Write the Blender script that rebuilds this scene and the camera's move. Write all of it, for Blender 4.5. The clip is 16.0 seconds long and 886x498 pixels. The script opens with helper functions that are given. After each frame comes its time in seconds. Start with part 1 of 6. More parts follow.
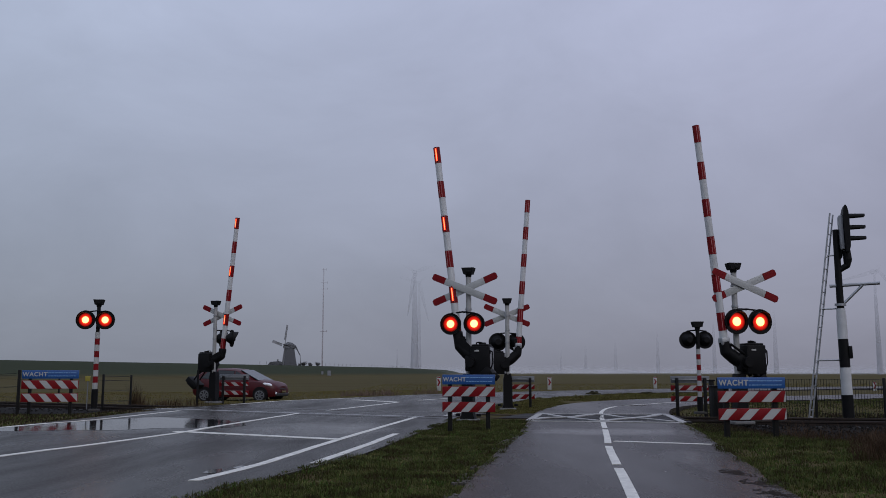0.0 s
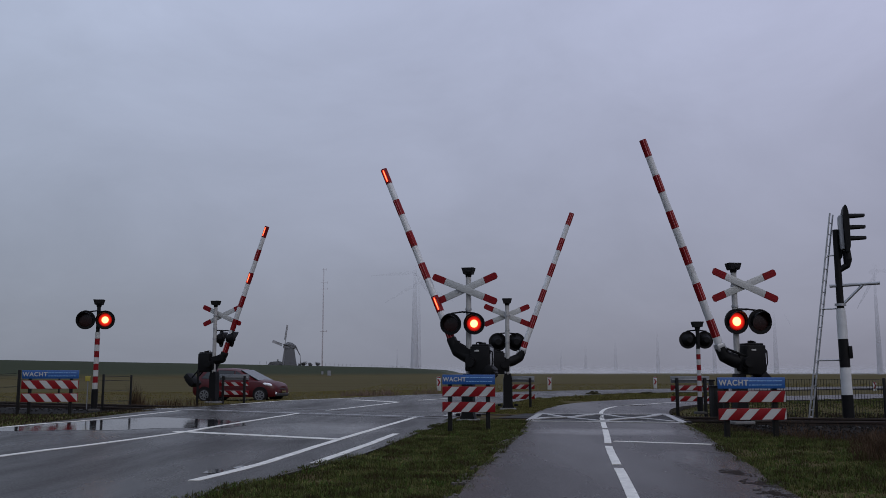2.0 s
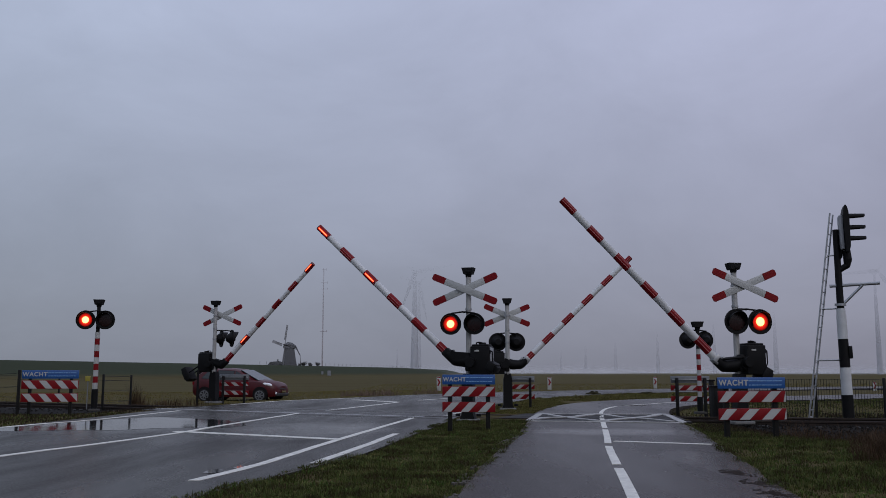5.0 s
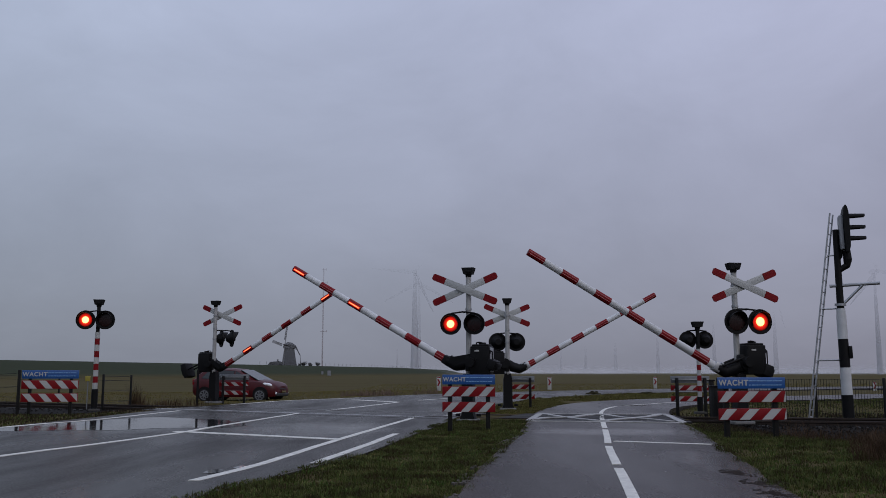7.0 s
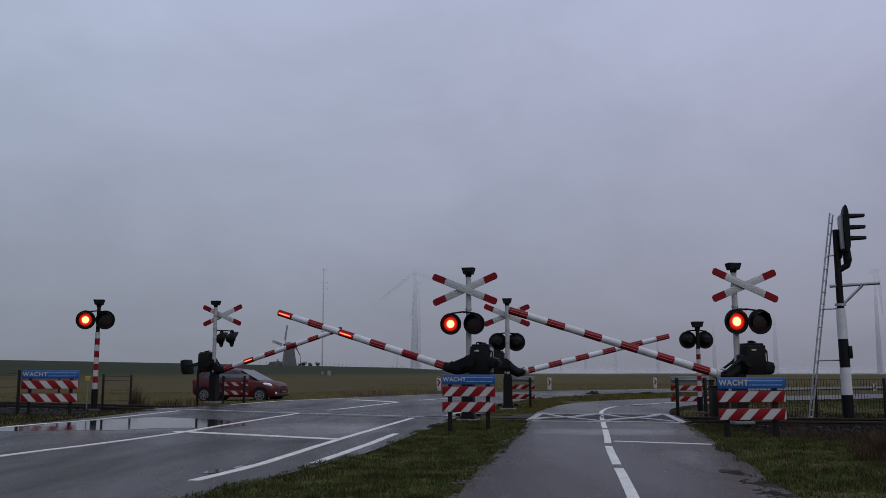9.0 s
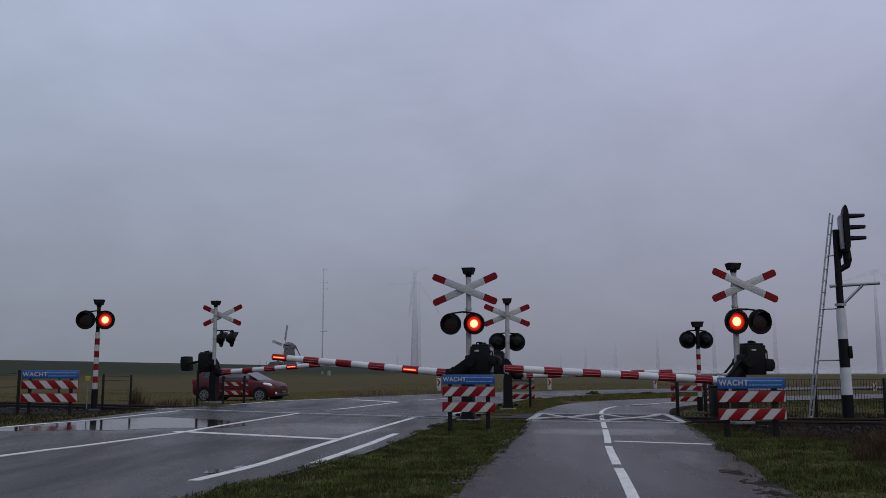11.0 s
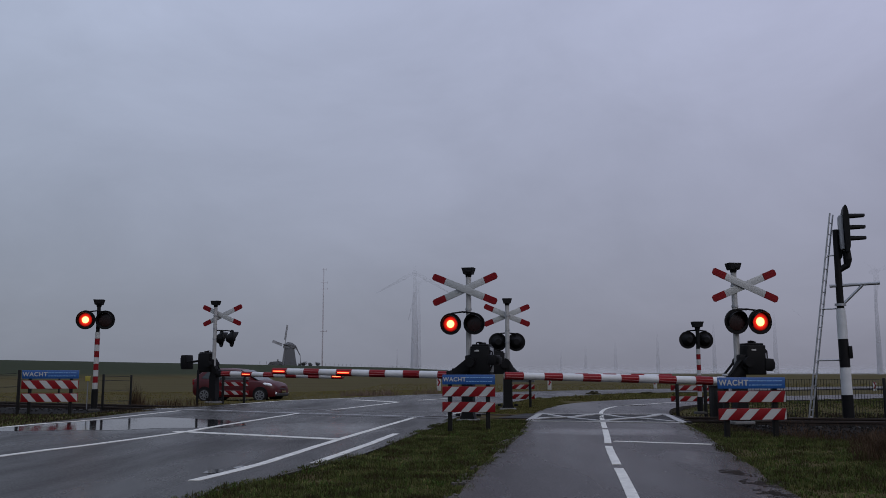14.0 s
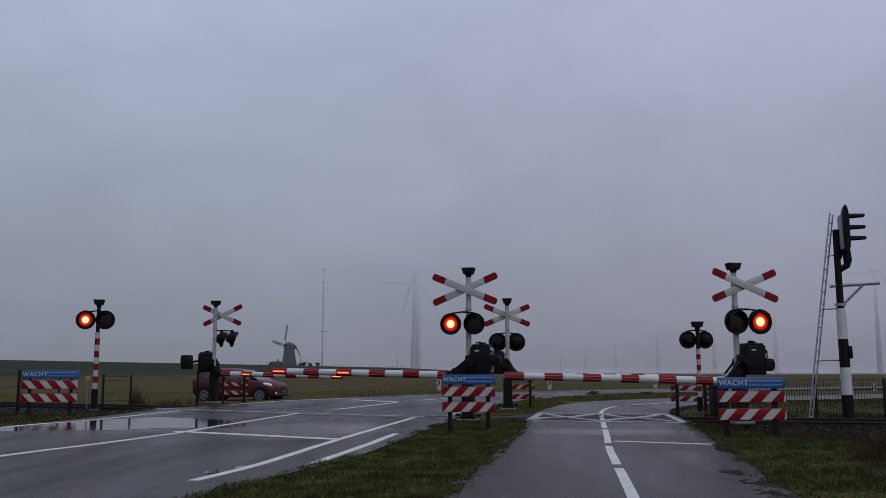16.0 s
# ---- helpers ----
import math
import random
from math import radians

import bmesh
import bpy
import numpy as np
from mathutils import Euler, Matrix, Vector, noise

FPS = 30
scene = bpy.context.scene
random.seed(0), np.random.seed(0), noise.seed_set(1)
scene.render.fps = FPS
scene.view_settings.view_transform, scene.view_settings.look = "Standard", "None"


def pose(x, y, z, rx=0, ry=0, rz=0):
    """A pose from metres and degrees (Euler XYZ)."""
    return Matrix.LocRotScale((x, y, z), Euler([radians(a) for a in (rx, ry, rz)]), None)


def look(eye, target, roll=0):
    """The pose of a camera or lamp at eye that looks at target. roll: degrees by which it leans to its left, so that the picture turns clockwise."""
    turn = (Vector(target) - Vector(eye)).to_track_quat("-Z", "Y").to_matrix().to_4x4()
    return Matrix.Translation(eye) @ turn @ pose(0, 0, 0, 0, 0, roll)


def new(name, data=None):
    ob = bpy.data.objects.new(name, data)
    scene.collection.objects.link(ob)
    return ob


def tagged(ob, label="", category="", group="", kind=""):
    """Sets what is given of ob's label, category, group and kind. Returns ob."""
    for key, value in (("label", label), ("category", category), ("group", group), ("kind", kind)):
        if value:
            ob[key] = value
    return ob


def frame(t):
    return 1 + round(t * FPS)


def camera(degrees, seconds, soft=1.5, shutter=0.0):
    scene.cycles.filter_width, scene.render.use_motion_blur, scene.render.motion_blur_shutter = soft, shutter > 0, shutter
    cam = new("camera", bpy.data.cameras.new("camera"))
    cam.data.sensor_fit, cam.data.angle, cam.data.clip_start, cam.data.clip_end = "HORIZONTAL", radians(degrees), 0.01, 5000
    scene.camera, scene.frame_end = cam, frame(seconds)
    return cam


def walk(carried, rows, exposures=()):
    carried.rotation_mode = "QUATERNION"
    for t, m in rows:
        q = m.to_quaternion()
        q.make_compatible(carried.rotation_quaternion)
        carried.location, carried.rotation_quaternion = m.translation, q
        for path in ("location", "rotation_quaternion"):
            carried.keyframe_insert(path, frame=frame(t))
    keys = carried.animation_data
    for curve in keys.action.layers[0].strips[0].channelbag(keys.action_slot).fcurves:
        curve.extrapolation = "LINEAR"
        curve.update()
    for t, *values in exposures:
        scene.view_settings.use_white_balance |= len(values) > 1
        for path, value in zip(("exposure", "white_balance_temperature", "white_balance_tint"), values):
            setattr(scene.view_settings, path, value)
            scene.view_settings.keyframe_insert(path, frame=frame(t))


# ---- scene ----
# ---------------------------------------------------------------- camera
cam = camera(52.0, 16.0, soft=0.8)
EYE = pose(0, 0, 1.0, 90 + 7.758, 0, 0)
walk(cam, [(0.0, EYE), (16.0, EYE)], exposures=[(0.0, 0.0), (9.0, -0.03), (16.0, -0.08)])

# ---------------------------------------------------------------- sky and light
SUN_EL, SUN_ROT = radians(38), radians(150)
world = bpy.data.worlds.new("overcast_sky")
scene.world = world
world.use_nodes = True
wn, wl = world.node_tree.nodes, world.node_tree.links
wn.clear()
sky = wn.new("ShaderNodeTexSky")
sky.sky_type, sky.sun_disc = "NISHITA", False
sky.sun_elevation, sky.sun_rotation, sky.dust_density, sky.air_density = SUN_EL, SUN_ROT, 4.0, 1.0
sky_part = wn.new("ShaderNodeMix")
sky_part.data_type, sky_part.blend_type = "RGBA", "MULTIPLY"
sky_part.inputs[0].default_value = 1.0
sky_part.inputs[7].default_value = (0.1, 0.1, 0.1, 1)
wl.new(sky.outputs[0], sky_part.inputs[6])
wco = wn.new("ShaderNodeTexCoord")
wsep = wn.new("ShaderNodeSeparateXYZ")
wl.new(wco.outputs["Generated"], wsep.inputs[0])
grad = wn.new("ShaderNodeValToRGB")
wl.new(wsep.outputs[2], grad.inputs[0])
for pos, col in ((0.0, (0.236, 0.245, 0.300)), (0.06, (0.266, 0.279, 0.350)), (0.18, (0.404, 0.444, 0.624)), (0.36, (0.81, 0.91, 1.32)),
                 (1.0, (0.80, 0.88, 1.20))):
    if pos in (0.0, 1.0):
        el = grad.color_ramp.elements[int(pos)]
    else:
        el = grad.color_ramp.elements.new(pos)
    el.position, el.color = pos, (*col, 1)
# soft cloud streaks, flattened towards the horizon
wmap = wn.new("ShaderNodeMapping")
wmap.inputs["Scale"].default_value = (1.6, 1.6, 3.0)
wmap.inputs["Rotation"].default_value = (0, radians(14), 0)
wl.new(wco.outputs["Generated"], wmap.inputs[0])
cloud = wn.new("ShaderNodeTexNoise")
cloud.inputs["Scale"].default_value, cloud.inputs["Detail"].default_value, cloud.inputs["Roughness"].default_value = 2.3, 6.0, 0.58
cloud.inputs["Distortion"].default_value = 0.4
wl.new(wmap.outputs[0], cloud.inputs[0])
crange = wn.new("ShaderNodeMapRange")
crange.inputs[1].default_value, crange.inputs[2].default_value = 0.25, 0.75
crange.inputs[3].default_value, crange.inputs[4].default_value = 0.885, 1.115
wl.new(cloud.outputs[0], crange.inputs[0])
cmul = wn.new("ShaderNodeMix")
cmul.data_type, cmul.blend_type = "RGBA", "MULTIPLY"
cmul.inputs[0].default_value = 1.0
wl.new(grad.outputs[0], cmul.inputs[6])
wl.new(crange.outputs[0], cmul.inputs[7])
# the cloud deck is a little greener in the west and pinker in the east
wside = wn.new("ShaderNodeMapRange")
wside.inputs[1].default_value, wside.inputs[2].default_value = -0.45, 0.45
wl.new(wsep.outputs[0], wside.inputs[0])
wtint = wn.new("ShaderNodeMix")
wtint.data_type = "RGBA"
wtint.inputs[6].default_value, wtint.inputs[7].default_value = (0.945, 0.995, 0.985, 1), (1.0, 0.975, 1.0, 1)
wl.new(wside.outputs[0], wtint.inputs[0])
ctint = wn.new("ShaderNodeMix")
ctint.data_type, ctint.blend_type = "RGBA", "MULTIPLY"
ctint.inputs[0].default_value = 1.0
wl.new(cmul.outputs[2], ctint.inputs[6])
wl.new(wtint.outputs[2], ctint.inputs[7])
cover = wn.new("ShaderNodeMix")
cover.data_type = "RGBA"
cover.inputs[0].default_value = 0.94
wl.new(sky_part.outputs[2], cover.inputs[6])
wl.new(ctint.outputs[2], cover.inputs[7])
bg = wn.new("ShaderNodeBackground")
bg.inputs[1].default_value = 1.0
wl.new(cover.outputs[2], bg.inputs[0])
wout = wn.new("ShaderNodeOutputWorld")
wl.new(bg.outputs[0], wout.inputs[0])

sun_data = bpy.data.lights.new("sun", "SUN")
sun_data.energy, sun_data.angle, sun_data.color = 0.5, radians(40), (1.0, 0.97, 0.93)
sun = new("sun", sun_data)
sun.matrix_world = look((0, 0, 50), (-50 * math.cos(SUN_EL) * math.sin(SUN_ROT) / math.sin(SUN_EL), -50 * math.cos(SUN_EL) * math.cos(SUN_ROT) / math.sin(SUN_EL), 0))


# ---------------------------------------------------------------- materials
def mat(name, col, rough=0.6, metal=0.0, var=0.25, scale=6.0, bump=0.0, bscale=60.0, tone=None, rvar=0.12, coat=0.0, piece=0.0, spec=0.5):
    """Principled paint with a coarse and a fine variation, gloss that varies, and a fine relief."""
    m = bpy.data.materials.new(name)
    m.use_nodes = True
    n, l = m.node_tree.nodes, m.node_tree.links
    b = n["Principled BSDF"]
    co = n.new("ShaderNodeTexCoord")
    big, fine = n.new("ShaderNodeTexNoise"), n.new("ShaderNodeTexNoise")
    big.inputs["Scale"].default_value, big.inputs["Detail"].default_value = scale, 5.0
    fine.inputs["Scale"].default_value, fine.inputs["Detail"].default_value = bscale, 3.0
    l.new(co.outputs["Object"], big.inputs[0])
    l.new(co.outputs["Object"], fine.inputs[0])
    add = n.new("ShaderNodeMath")
    add.operation = "MULTIPLY_ADD"
    add.inputs[1].default_value = 0.35
    l.new(fine.outputs[0], add.inputs[0])
    l.new(big.outputs[0], add.inputs[2])
    ramp = n.new("ShaderNodeMapRange")
    ramp.inputs[1].default_value, ramp.inputs[2].default_value = 0.40, 0.95
    l.new(add.outputs[0], ramp.inputs[0])
    mix = n.new("ShaderNodeMix")
    mix.data_type = "RGBA"
    other = tone or tuple(c * (1 - var) for c in col)
    mix.inputs[6].default_value, mix.inputs[7].default_value = (*other, 1), (*[min(1, c * (1 + var * 0.4)) for c in col], 1)
    l.new(ramp.outputs[0], mix.inputs[0])
    last = mix.outputs[2]
    if piece:
        info = n.new("ShaderNodeObjectInfo")
        pr = n.new("ShaderNodeMapRange")
        pr.inputs[3].default_value, pr.inputs[4].default_value = 1 - piece, 1 + piece
        l.new(info.outputs["Random"], pr.inputs[0])
        pm = n.new("ShaderNodeMix")
        pm.data_type, pm.blend_type = "RGBA", "MULTIPLY"
        pm.inputs[0].default_value = 1.0
        l.new(last, pm.inputs[6])
        l.new(pr.outputs[0], pm.inputs[7])
        last = pm.outputs[2]
    l.new(last, b.inputs["Base Color"])
    rr = n.new("ShaderNodeMapRange")
    rr.inputs[3].default_value, rr.inputs[4].default_value = max(0.02, rough - rvar), min(1, rough + rvar)
    l.new(big.outputs[0], rr.inputs[0])
    l.new(rr.outputs[0], b.inputs["Roughness"])
    b.inputs["Metallic"].default_value = metal
    b.inputs["Coat Weight"].default_value = coat
    b.inputs["Specular IOR Level"].default_value = spec
    if bump:
        bp = n.new("ShaderNodeBump")
        bp.inputs["Strength"].default_value, bp.inputs["Distance"].default_value = bump, 0.01
        l.new(fine.outputs[0], bp.inputs["Height"])
        l.new(bp.outputs[0], b.inputs["Normal"])
    return m


def glow(name, centre, edge, strength, r0, r1, squash=1.0):
    """A lamp's lit face: hot in the middle, red glow painted in towards its rim."""
    m = bpy.data.materials.new(name)
    m.use_nodes = True
    n, l = m.node_tree.nodes, m.node_tree.links
    n.clear()
    co = n.new("ShaderNodeTexCoord")
    ln = n.new("ShaderNodeVectorMath")
    ln.operation = "LENGTH"
    mp = n.new("ShaderNodeMapping")
    mp.inputs["Scale"].default_value = (squash, 0.0, 1.0)
    l.new(co.outputs["Object"], mp.inputs[0])
    l.new(mp.outputs[0], ln.inputs[0])
    mr = n.new("ShaderNodeMapRange")
    mr.inputs[1].default_value, mr.inputs[2].default_value = r0, r1
    l.new(ln.outputs["Value"], mr.inputs[0])
    ramp = n.new("ShaderNodeValToRGB")
    el = ramp.color_ramp.elements
    el[0].position, el[0].color = 0.0, (*centre, 1)
    el[1].position, el[1].color = 1.0, (edge[0] * 0.06, edge[1] * 0.1, edge[2] * 0.1, 1)
    mid = el.new(0.24)
    mid.color = (*edge, 1)
    l.new(mr.outputs[0], ramp.inputs[0])
    em = n.new("ShaderNodeEmission")
    em.inputs[1].default_value = strength
    l.new(ramp.outputs[0], em.inputs[0])
    out = n.new("ShaderNodeOutputMaterial")
    l.new(em.outputs[0], out.inputs[0])
    return m


def wet_asphalt(name, col, tone, patch, lo, hi, stain=(0.018, 0.016, 0.015, 1), grains=(0.10, 0.55), calm=1.0, films=()):
    """Wet road: grain, long drying streaks, and gloss that changes from film of water to damp stone."""
    m = mat(name, col, 0.4, var=0.3, scale=2.2, bump=0.5, bscale=110, tone=tone)
    n, l = m.node_tree.nodes, m.node_tree.links
    b = n["Principled BSDF"]
    co = n.new("ShaderNodeTexCoord")
    mp = n.new("ShaderNodeMapping")
    mp.inputs["Rotation"].default_value = (0, 0, radians(9))
    mp.inputs["Scale"].default_value = (1.3, 0.20, 1.0)
    l.new(co.outputs["Object"], mp.inputs[0])
    nz = n.new("ShaderNodeTexNoise")
    nz.inputs["Scale"].default_value, nz.inputs["Detail"].default_value, nz.inputs["Roughness"].default_value = patch, 5.0, 0.6
    l.new(mp.outputs[0], nz.inputs[0])
    mr = n.new("ShaderNodeMapRange")
    mr.inputs[1].default_value, mr.inputs[2].default_value = 0.38, 0.66
    mr.inputs[3].default_value, mr.inputs[4].default_value = lo, hi
    l.new(nz.outputs[0], mr.inputs[0])
    l.new(mr.outputs[0], b.inputs["Roughness"])
    # darker damp stains and brown dirt
    st = n.new("ShaderNodeTexNoise")
    st.inputs["Scale"].default_value, st.inputs["Detail"].default_value, st.inputs["Roughness"].default_value = 1.3, 7.0, 0.68
    l.new(co.outputs["Object"], st.inputs[0])
    sr = n.new("ShaderNodeMapRange")
    sr.inputs[1].default_value, sr.inputs[2].default_value, sr.inputs[4].default_value = 0.56, 0.72, 0.75
    l.new(st.outputs[0], sr.inputs[0])
    sm = n.new("ShaderNodeMix")
    sm.data_type = "RGBA"
    sm.inputs[7].default_value = stain
    l.new(sr.outputs[0], sm.inputs[0])
    l.new(b.inputs["Base Color"].links[0].from_socket, sm.inputs[6])
    l.new(sm.outputs[2], b.inputs["Base Color"])
    bp = next(x for x in n if x.type == "BUMP")
    fr = n.new("ShaderNodeMapRange")
    fr.inputs[1].default_value, fr.inputs[2].default_value, fr.inputs[3].default_value, fr.inputs[4].default_value = lo, hi, 0.10, 0.40
    l.new(mr.outputs[0], fr.inputs[0])
    l.new(fr.outputs[0], bp.inputs["Strength"])
    b.inputs["IOR"].default_value = 1.33
    b.inputs["Specular IOR Level"].default_value = 0.29
    # stone grains that stand out of the water film
    dry, mx = n.new("ShaderNodeBsdfDiffuse"), n.new("ShaderNodeMixShader")
    l.new(b.inputs["Base Color"].links[0].from_socket, dry.inputs[0])
    gr = n.new("ShaderNodeTexNoise")
    gr.inputs["Scale"].default_value, gr.inputs["Detail"].default_value, gr.inputs["Roughness"].default_value = 38.0, 3.0, 0.6
    l.new(co.outputs["Object"], gr.inputs[0])
    gm = n.new("ShaderNodeMapRange")
    gm.inputs[1].default_value, gm.inputs[2].default_value = 0.3, 0.7
    gm.inputs[3].default_value, gm.inputs[4].default_value = grains
    l.new(gr.outputs[0], gm.inputs[0])
    wet = n.new("ShaderNodeMapRange")
    wet.inputs[1].default_value, wet.inputs[2].default_value, wet.inputs[3].default_value, wet.inputs[4].default_value = 0.35, 0.68, 0.85 - 0.5 * calm, 0.85 + 0.5 * calm
    l.new(nz.outputs[0], wet.inputs[0])
    damp = n.new("ShaderNodeMath")
    damp.operation = "MULTIPLY"
    l.new(gm.outputs[0], damp.inputs[0])
    l.new(wet.outputs[0], damp.inputs[1])
    # shallow ruts where rain water stands as a film: x, y, half length across and along
    total = None
    for fx, fy, rx, ry in films:
        mp2, ln, ml, ed = n.new("ShaderNodeMapping"), n.new("ShaderNodeVectorMath"), n.new("ShaderNodeMath"), n.new("ShaderNodeMapRange")
        mp2.inputs["Location"].default_value, mp2.inputs["Scale"].default_value = (-fx / rx, -fy / ry, 0), (1 / rx, 1 / ry, 0)
        l.new(co.outputs["Object"], mp2.inputs[0])
        ln.operation = "LENGTH"
        l.new(mp2.outputs[0], ln.inputs[0])
        ml.operation, ml.inputs[1].default_value = "MULTIPLY_ADD", 0.9
        l.new(st.outputs[0], ml.inputs[0])
        l.new(ln.outputs["Value"], ml.inputs[2])
        ed.interpolation_type = "SMOOTHSTEP"
        ed.inputs[1].default_value, ed.inputs[2].default_value, ed.inputs[3].default_value, ed.inputs[4].default_value = 0.75, 1.5, 1.0, 0.0
        l.new(ml.outputs[0], ed.inputs[0])
        if total is not None:
            top = n.new("ShaderNodeMath")
            top.operation = "MAXIMUM"
            l.new(total, top.inputs[0])
            l.new(ed.outputs[0], top.inputs[1])
            total = top.outputs[0]
        else:
            total = ed.outputs[0]
    if total is not None:
        rf, less, keep = n.new("ShaderNodeMix"), n.new("ShaderNodeMapRange"), n.new("ShaderNodeMath")
        rf.inputs[3].default_value = 0.13
        l.new(total, rf.inputs[0])
        l.new(mr.outputs[0], rf.inputs[2])
        l.new(rf.outputs[0], b.inputs["Roughness"])
        less.inputs[3].default_value, less.inputs[4].default_value = 1.0, 0.25
        l.new(total, less.inputs[0])
        keep.operation = "MULTIPLY"
        l.new(damp.outputs[0], keep.inputs[0])
        l.new(less.outputs[0], keep.inputs[1])
        l.new(keep.outputs[0], mx.inputs[0])
    else:
        l.new(damp.outputs[0], mx.inputs[0])
    l.new(b.outputs[0], mx.inputs[1])
    l.new(dry.outputs[0], mx.inputs[2])
    l.new(mx.outputs[0], next(x for x in n if x.type == "OUTPUT_MATERIAL").inputs[0])
    return m


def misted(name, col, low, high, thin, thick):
    """Far paint with the haze put in as transparency that grows with height."""
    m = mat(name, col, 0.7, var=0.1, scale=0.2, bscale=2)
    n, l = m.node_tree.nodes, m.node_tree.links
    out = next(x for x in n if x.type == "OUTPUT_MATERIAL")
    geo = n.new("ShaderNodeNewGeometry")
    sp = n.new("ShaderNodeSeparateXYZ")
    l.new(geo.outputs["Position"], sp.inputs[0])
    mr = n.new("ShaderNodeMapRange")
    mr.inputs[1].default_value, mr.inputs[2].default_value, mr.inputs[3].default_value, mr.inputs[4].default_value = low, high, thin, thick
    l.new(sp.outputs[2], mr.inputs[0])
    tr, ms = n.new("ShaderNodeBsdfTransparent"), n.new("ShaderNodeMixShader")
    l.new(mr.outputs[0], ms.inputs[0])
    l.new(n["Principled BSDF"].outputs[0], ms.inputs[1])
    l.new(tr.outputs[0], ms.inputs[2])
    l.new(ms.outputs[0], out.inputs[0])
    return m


M_WHITE = mat("white_enamel", (0.50, 0.51, 0.51), 0.38, var=0.22, scale=3, bscale=40, bump=0.05)
M_WHITE_SIGN = mat("white_sheeting", (0.37, 0.38, 0.37), 0.42, var=0.22, scale=2.5, bscale=60)
M_RED = mat("red_sheeting", (0.175, 0.006, 0.009), 0.5, spec=0.14, var=0.25, scale=5, bscale=60)
M_RED_PALE = mat("pale_reflector_strip", (0.40, 0.14, 0.14), 0.4, var=0.15, scale=5, bscale=60)
M_RED_DARK = mat("red_dull_paint", (0.19, 0.008, 0.012), 0.5, spec=0.25, var=0.3, scale=5, bscale=50)
M_POST = mat("pale_grey_post_paint", (0.34, 0.34, 0.33), 0.45, var=0.3, scale=4, bscale=30, bump=0.08)
M_BLACK = mat("black_paint", (0.0045, 0.0045, 0.005), 0.6, spec=0.17, var=0.4, scale=6, bscale=50, bump=0.1)
M_BLACK_WOOD = mat("tarred_wood", (0.009, 0.0085, 0.008), 0.7, spec=0.2, var=0.4, scale=7, bscale=50, bump=0.3)
M_CAST = mat("black_cast_iron", (0.0045, 0.0045, 0.005), 0.62, spec=0.16, var=0.35, scale=9, bscale=80, bump=0.25)
M_ZINC = mat("galvanised_steel", (0.34, 0.35, 0.36), 0.45, metal=0.7, var=0.3, scale=8, bscale=50)
M_GREY = mat("grey_signal_paint", (0.25, 0.26, 0.27), 0.5, var=0.25, scale=4, bscale=40)
M_PANEL_BACK = mat("grey_panel_back", (0.16, 0.17, 0.18), 0.5, metal=0.3, var=0.25, scale=4, bscale=40)
M_BLUE = mat("blue_sign_film", (0.009, 0.068, 0.235), 0.4, var=0.15, scale=4, bscale=40)
M_BLUE_BAR = mat("pale_blue_lettering", (0.17, 0.33, 0.55), 0.4, var=0.1)
M_CONC = mat("pale_concrete", (0.15, 0.15, 0.145), 0.8, var=0.35, scale=5, bscale=60, bump=0.3)
M_FOOT = mat("dirty_foot_concrete", (0.05, 0.048, 0.044), 0.85, var=0.4, scale=5, bscale=60, bump=0.3)
M_RAIL = mat("rusty_rail_steel", (0.030, 0.022, 0.018), 0.7, spec=0.2, metal=0.0, var=0.4, scale=9, bscale=70)
M_SLEEPER = mat("grey_sleeper_concrete", (0.026, 0.025, 0.023), 0.85, var=0.35, scale=5, bscale=50, bump=0.3, piece=0.2)
M_BALLAST = mat("ballast_stone", (0.012, 0.011, 0.010), 0.9, spec=0.06, var=0.5, scale=3, bscale=30, bump=0.4)
M_ROAD = wet_asphalt("wet_road_asphalt", (0.036, 0.033, 0.030), (0.023, 0.021, 0.019), 0.7, 0.24, 0.37, grains=(0.18, 0.66), calm=0.6, films=((-2.35, 16.4, 1.7, 2.9), (-6.3, 17.3, 2.8, 2.4)))
M_PATH = wet_asphalt("wet_path_asphalt", (0.036, 0.030, 0.029), (0.023, 0.019, 0.018), 0.55, 0.24, 0.32, grains=(0.14, 0.50), calm=0.35, films=((3.15, 10.6, 0.55, 1.9), (2.9, 15.8, 1.9, 1.1)))
M_PANEL = mat("crossing_panel", (0.017, 0.016, 0.016), 0.62, spec=0.12, var=0.3, scale=3, bscale=80, bump=0.2, piece=0.1)
M_LINE = mat("worn_road_paint", (0.58, 0.57, 0.51), 0.5, var=0.4, scale=9, bscale=70, bump=0.2)
M_LINE_WORN = mat("worn_panel_paint", (0.33, 0.325, 0.31), 0.6, var=0.5, scale=7, bscale=50, bump=0.2)
M_WATER = mat("standing_water", (0.018, 0.018, 0.019), 0.07, var=0.2, scale=2, bscale=9, rvar=0.05, bump=0.02)
M_MUD = mat("wet_mud", (0.027, 0.021, 0.018), 0.85, spec=0.08, var=0.4, scale=5, bscale=50, bump=0.6)
M_REED = mat("dry_reed", (0.120, 0.080, 0.055), 0.85, var=0.4, scale=2, bscale=9)
M_LENS_OFF = mat("dark_red_lens", (0.014, 0.003, 0.003), 0.3, spec=0.3, var=0.2, scale=20)
# the wide red ramp paints the lamp's halo into the lens face
M_LIT = glow("lit_red_lamp", (1.0, 0.56, 0.17), (0.30, 0.007, 0.004), 3.5, 0.074, 0.185)
M_LIT_BAR = glow("lit_boom_lamp", (1.0, 0.24, 0.09), (0.50, 0.009, 0.007), 2.6, 0.007, 0.034, 0.06)
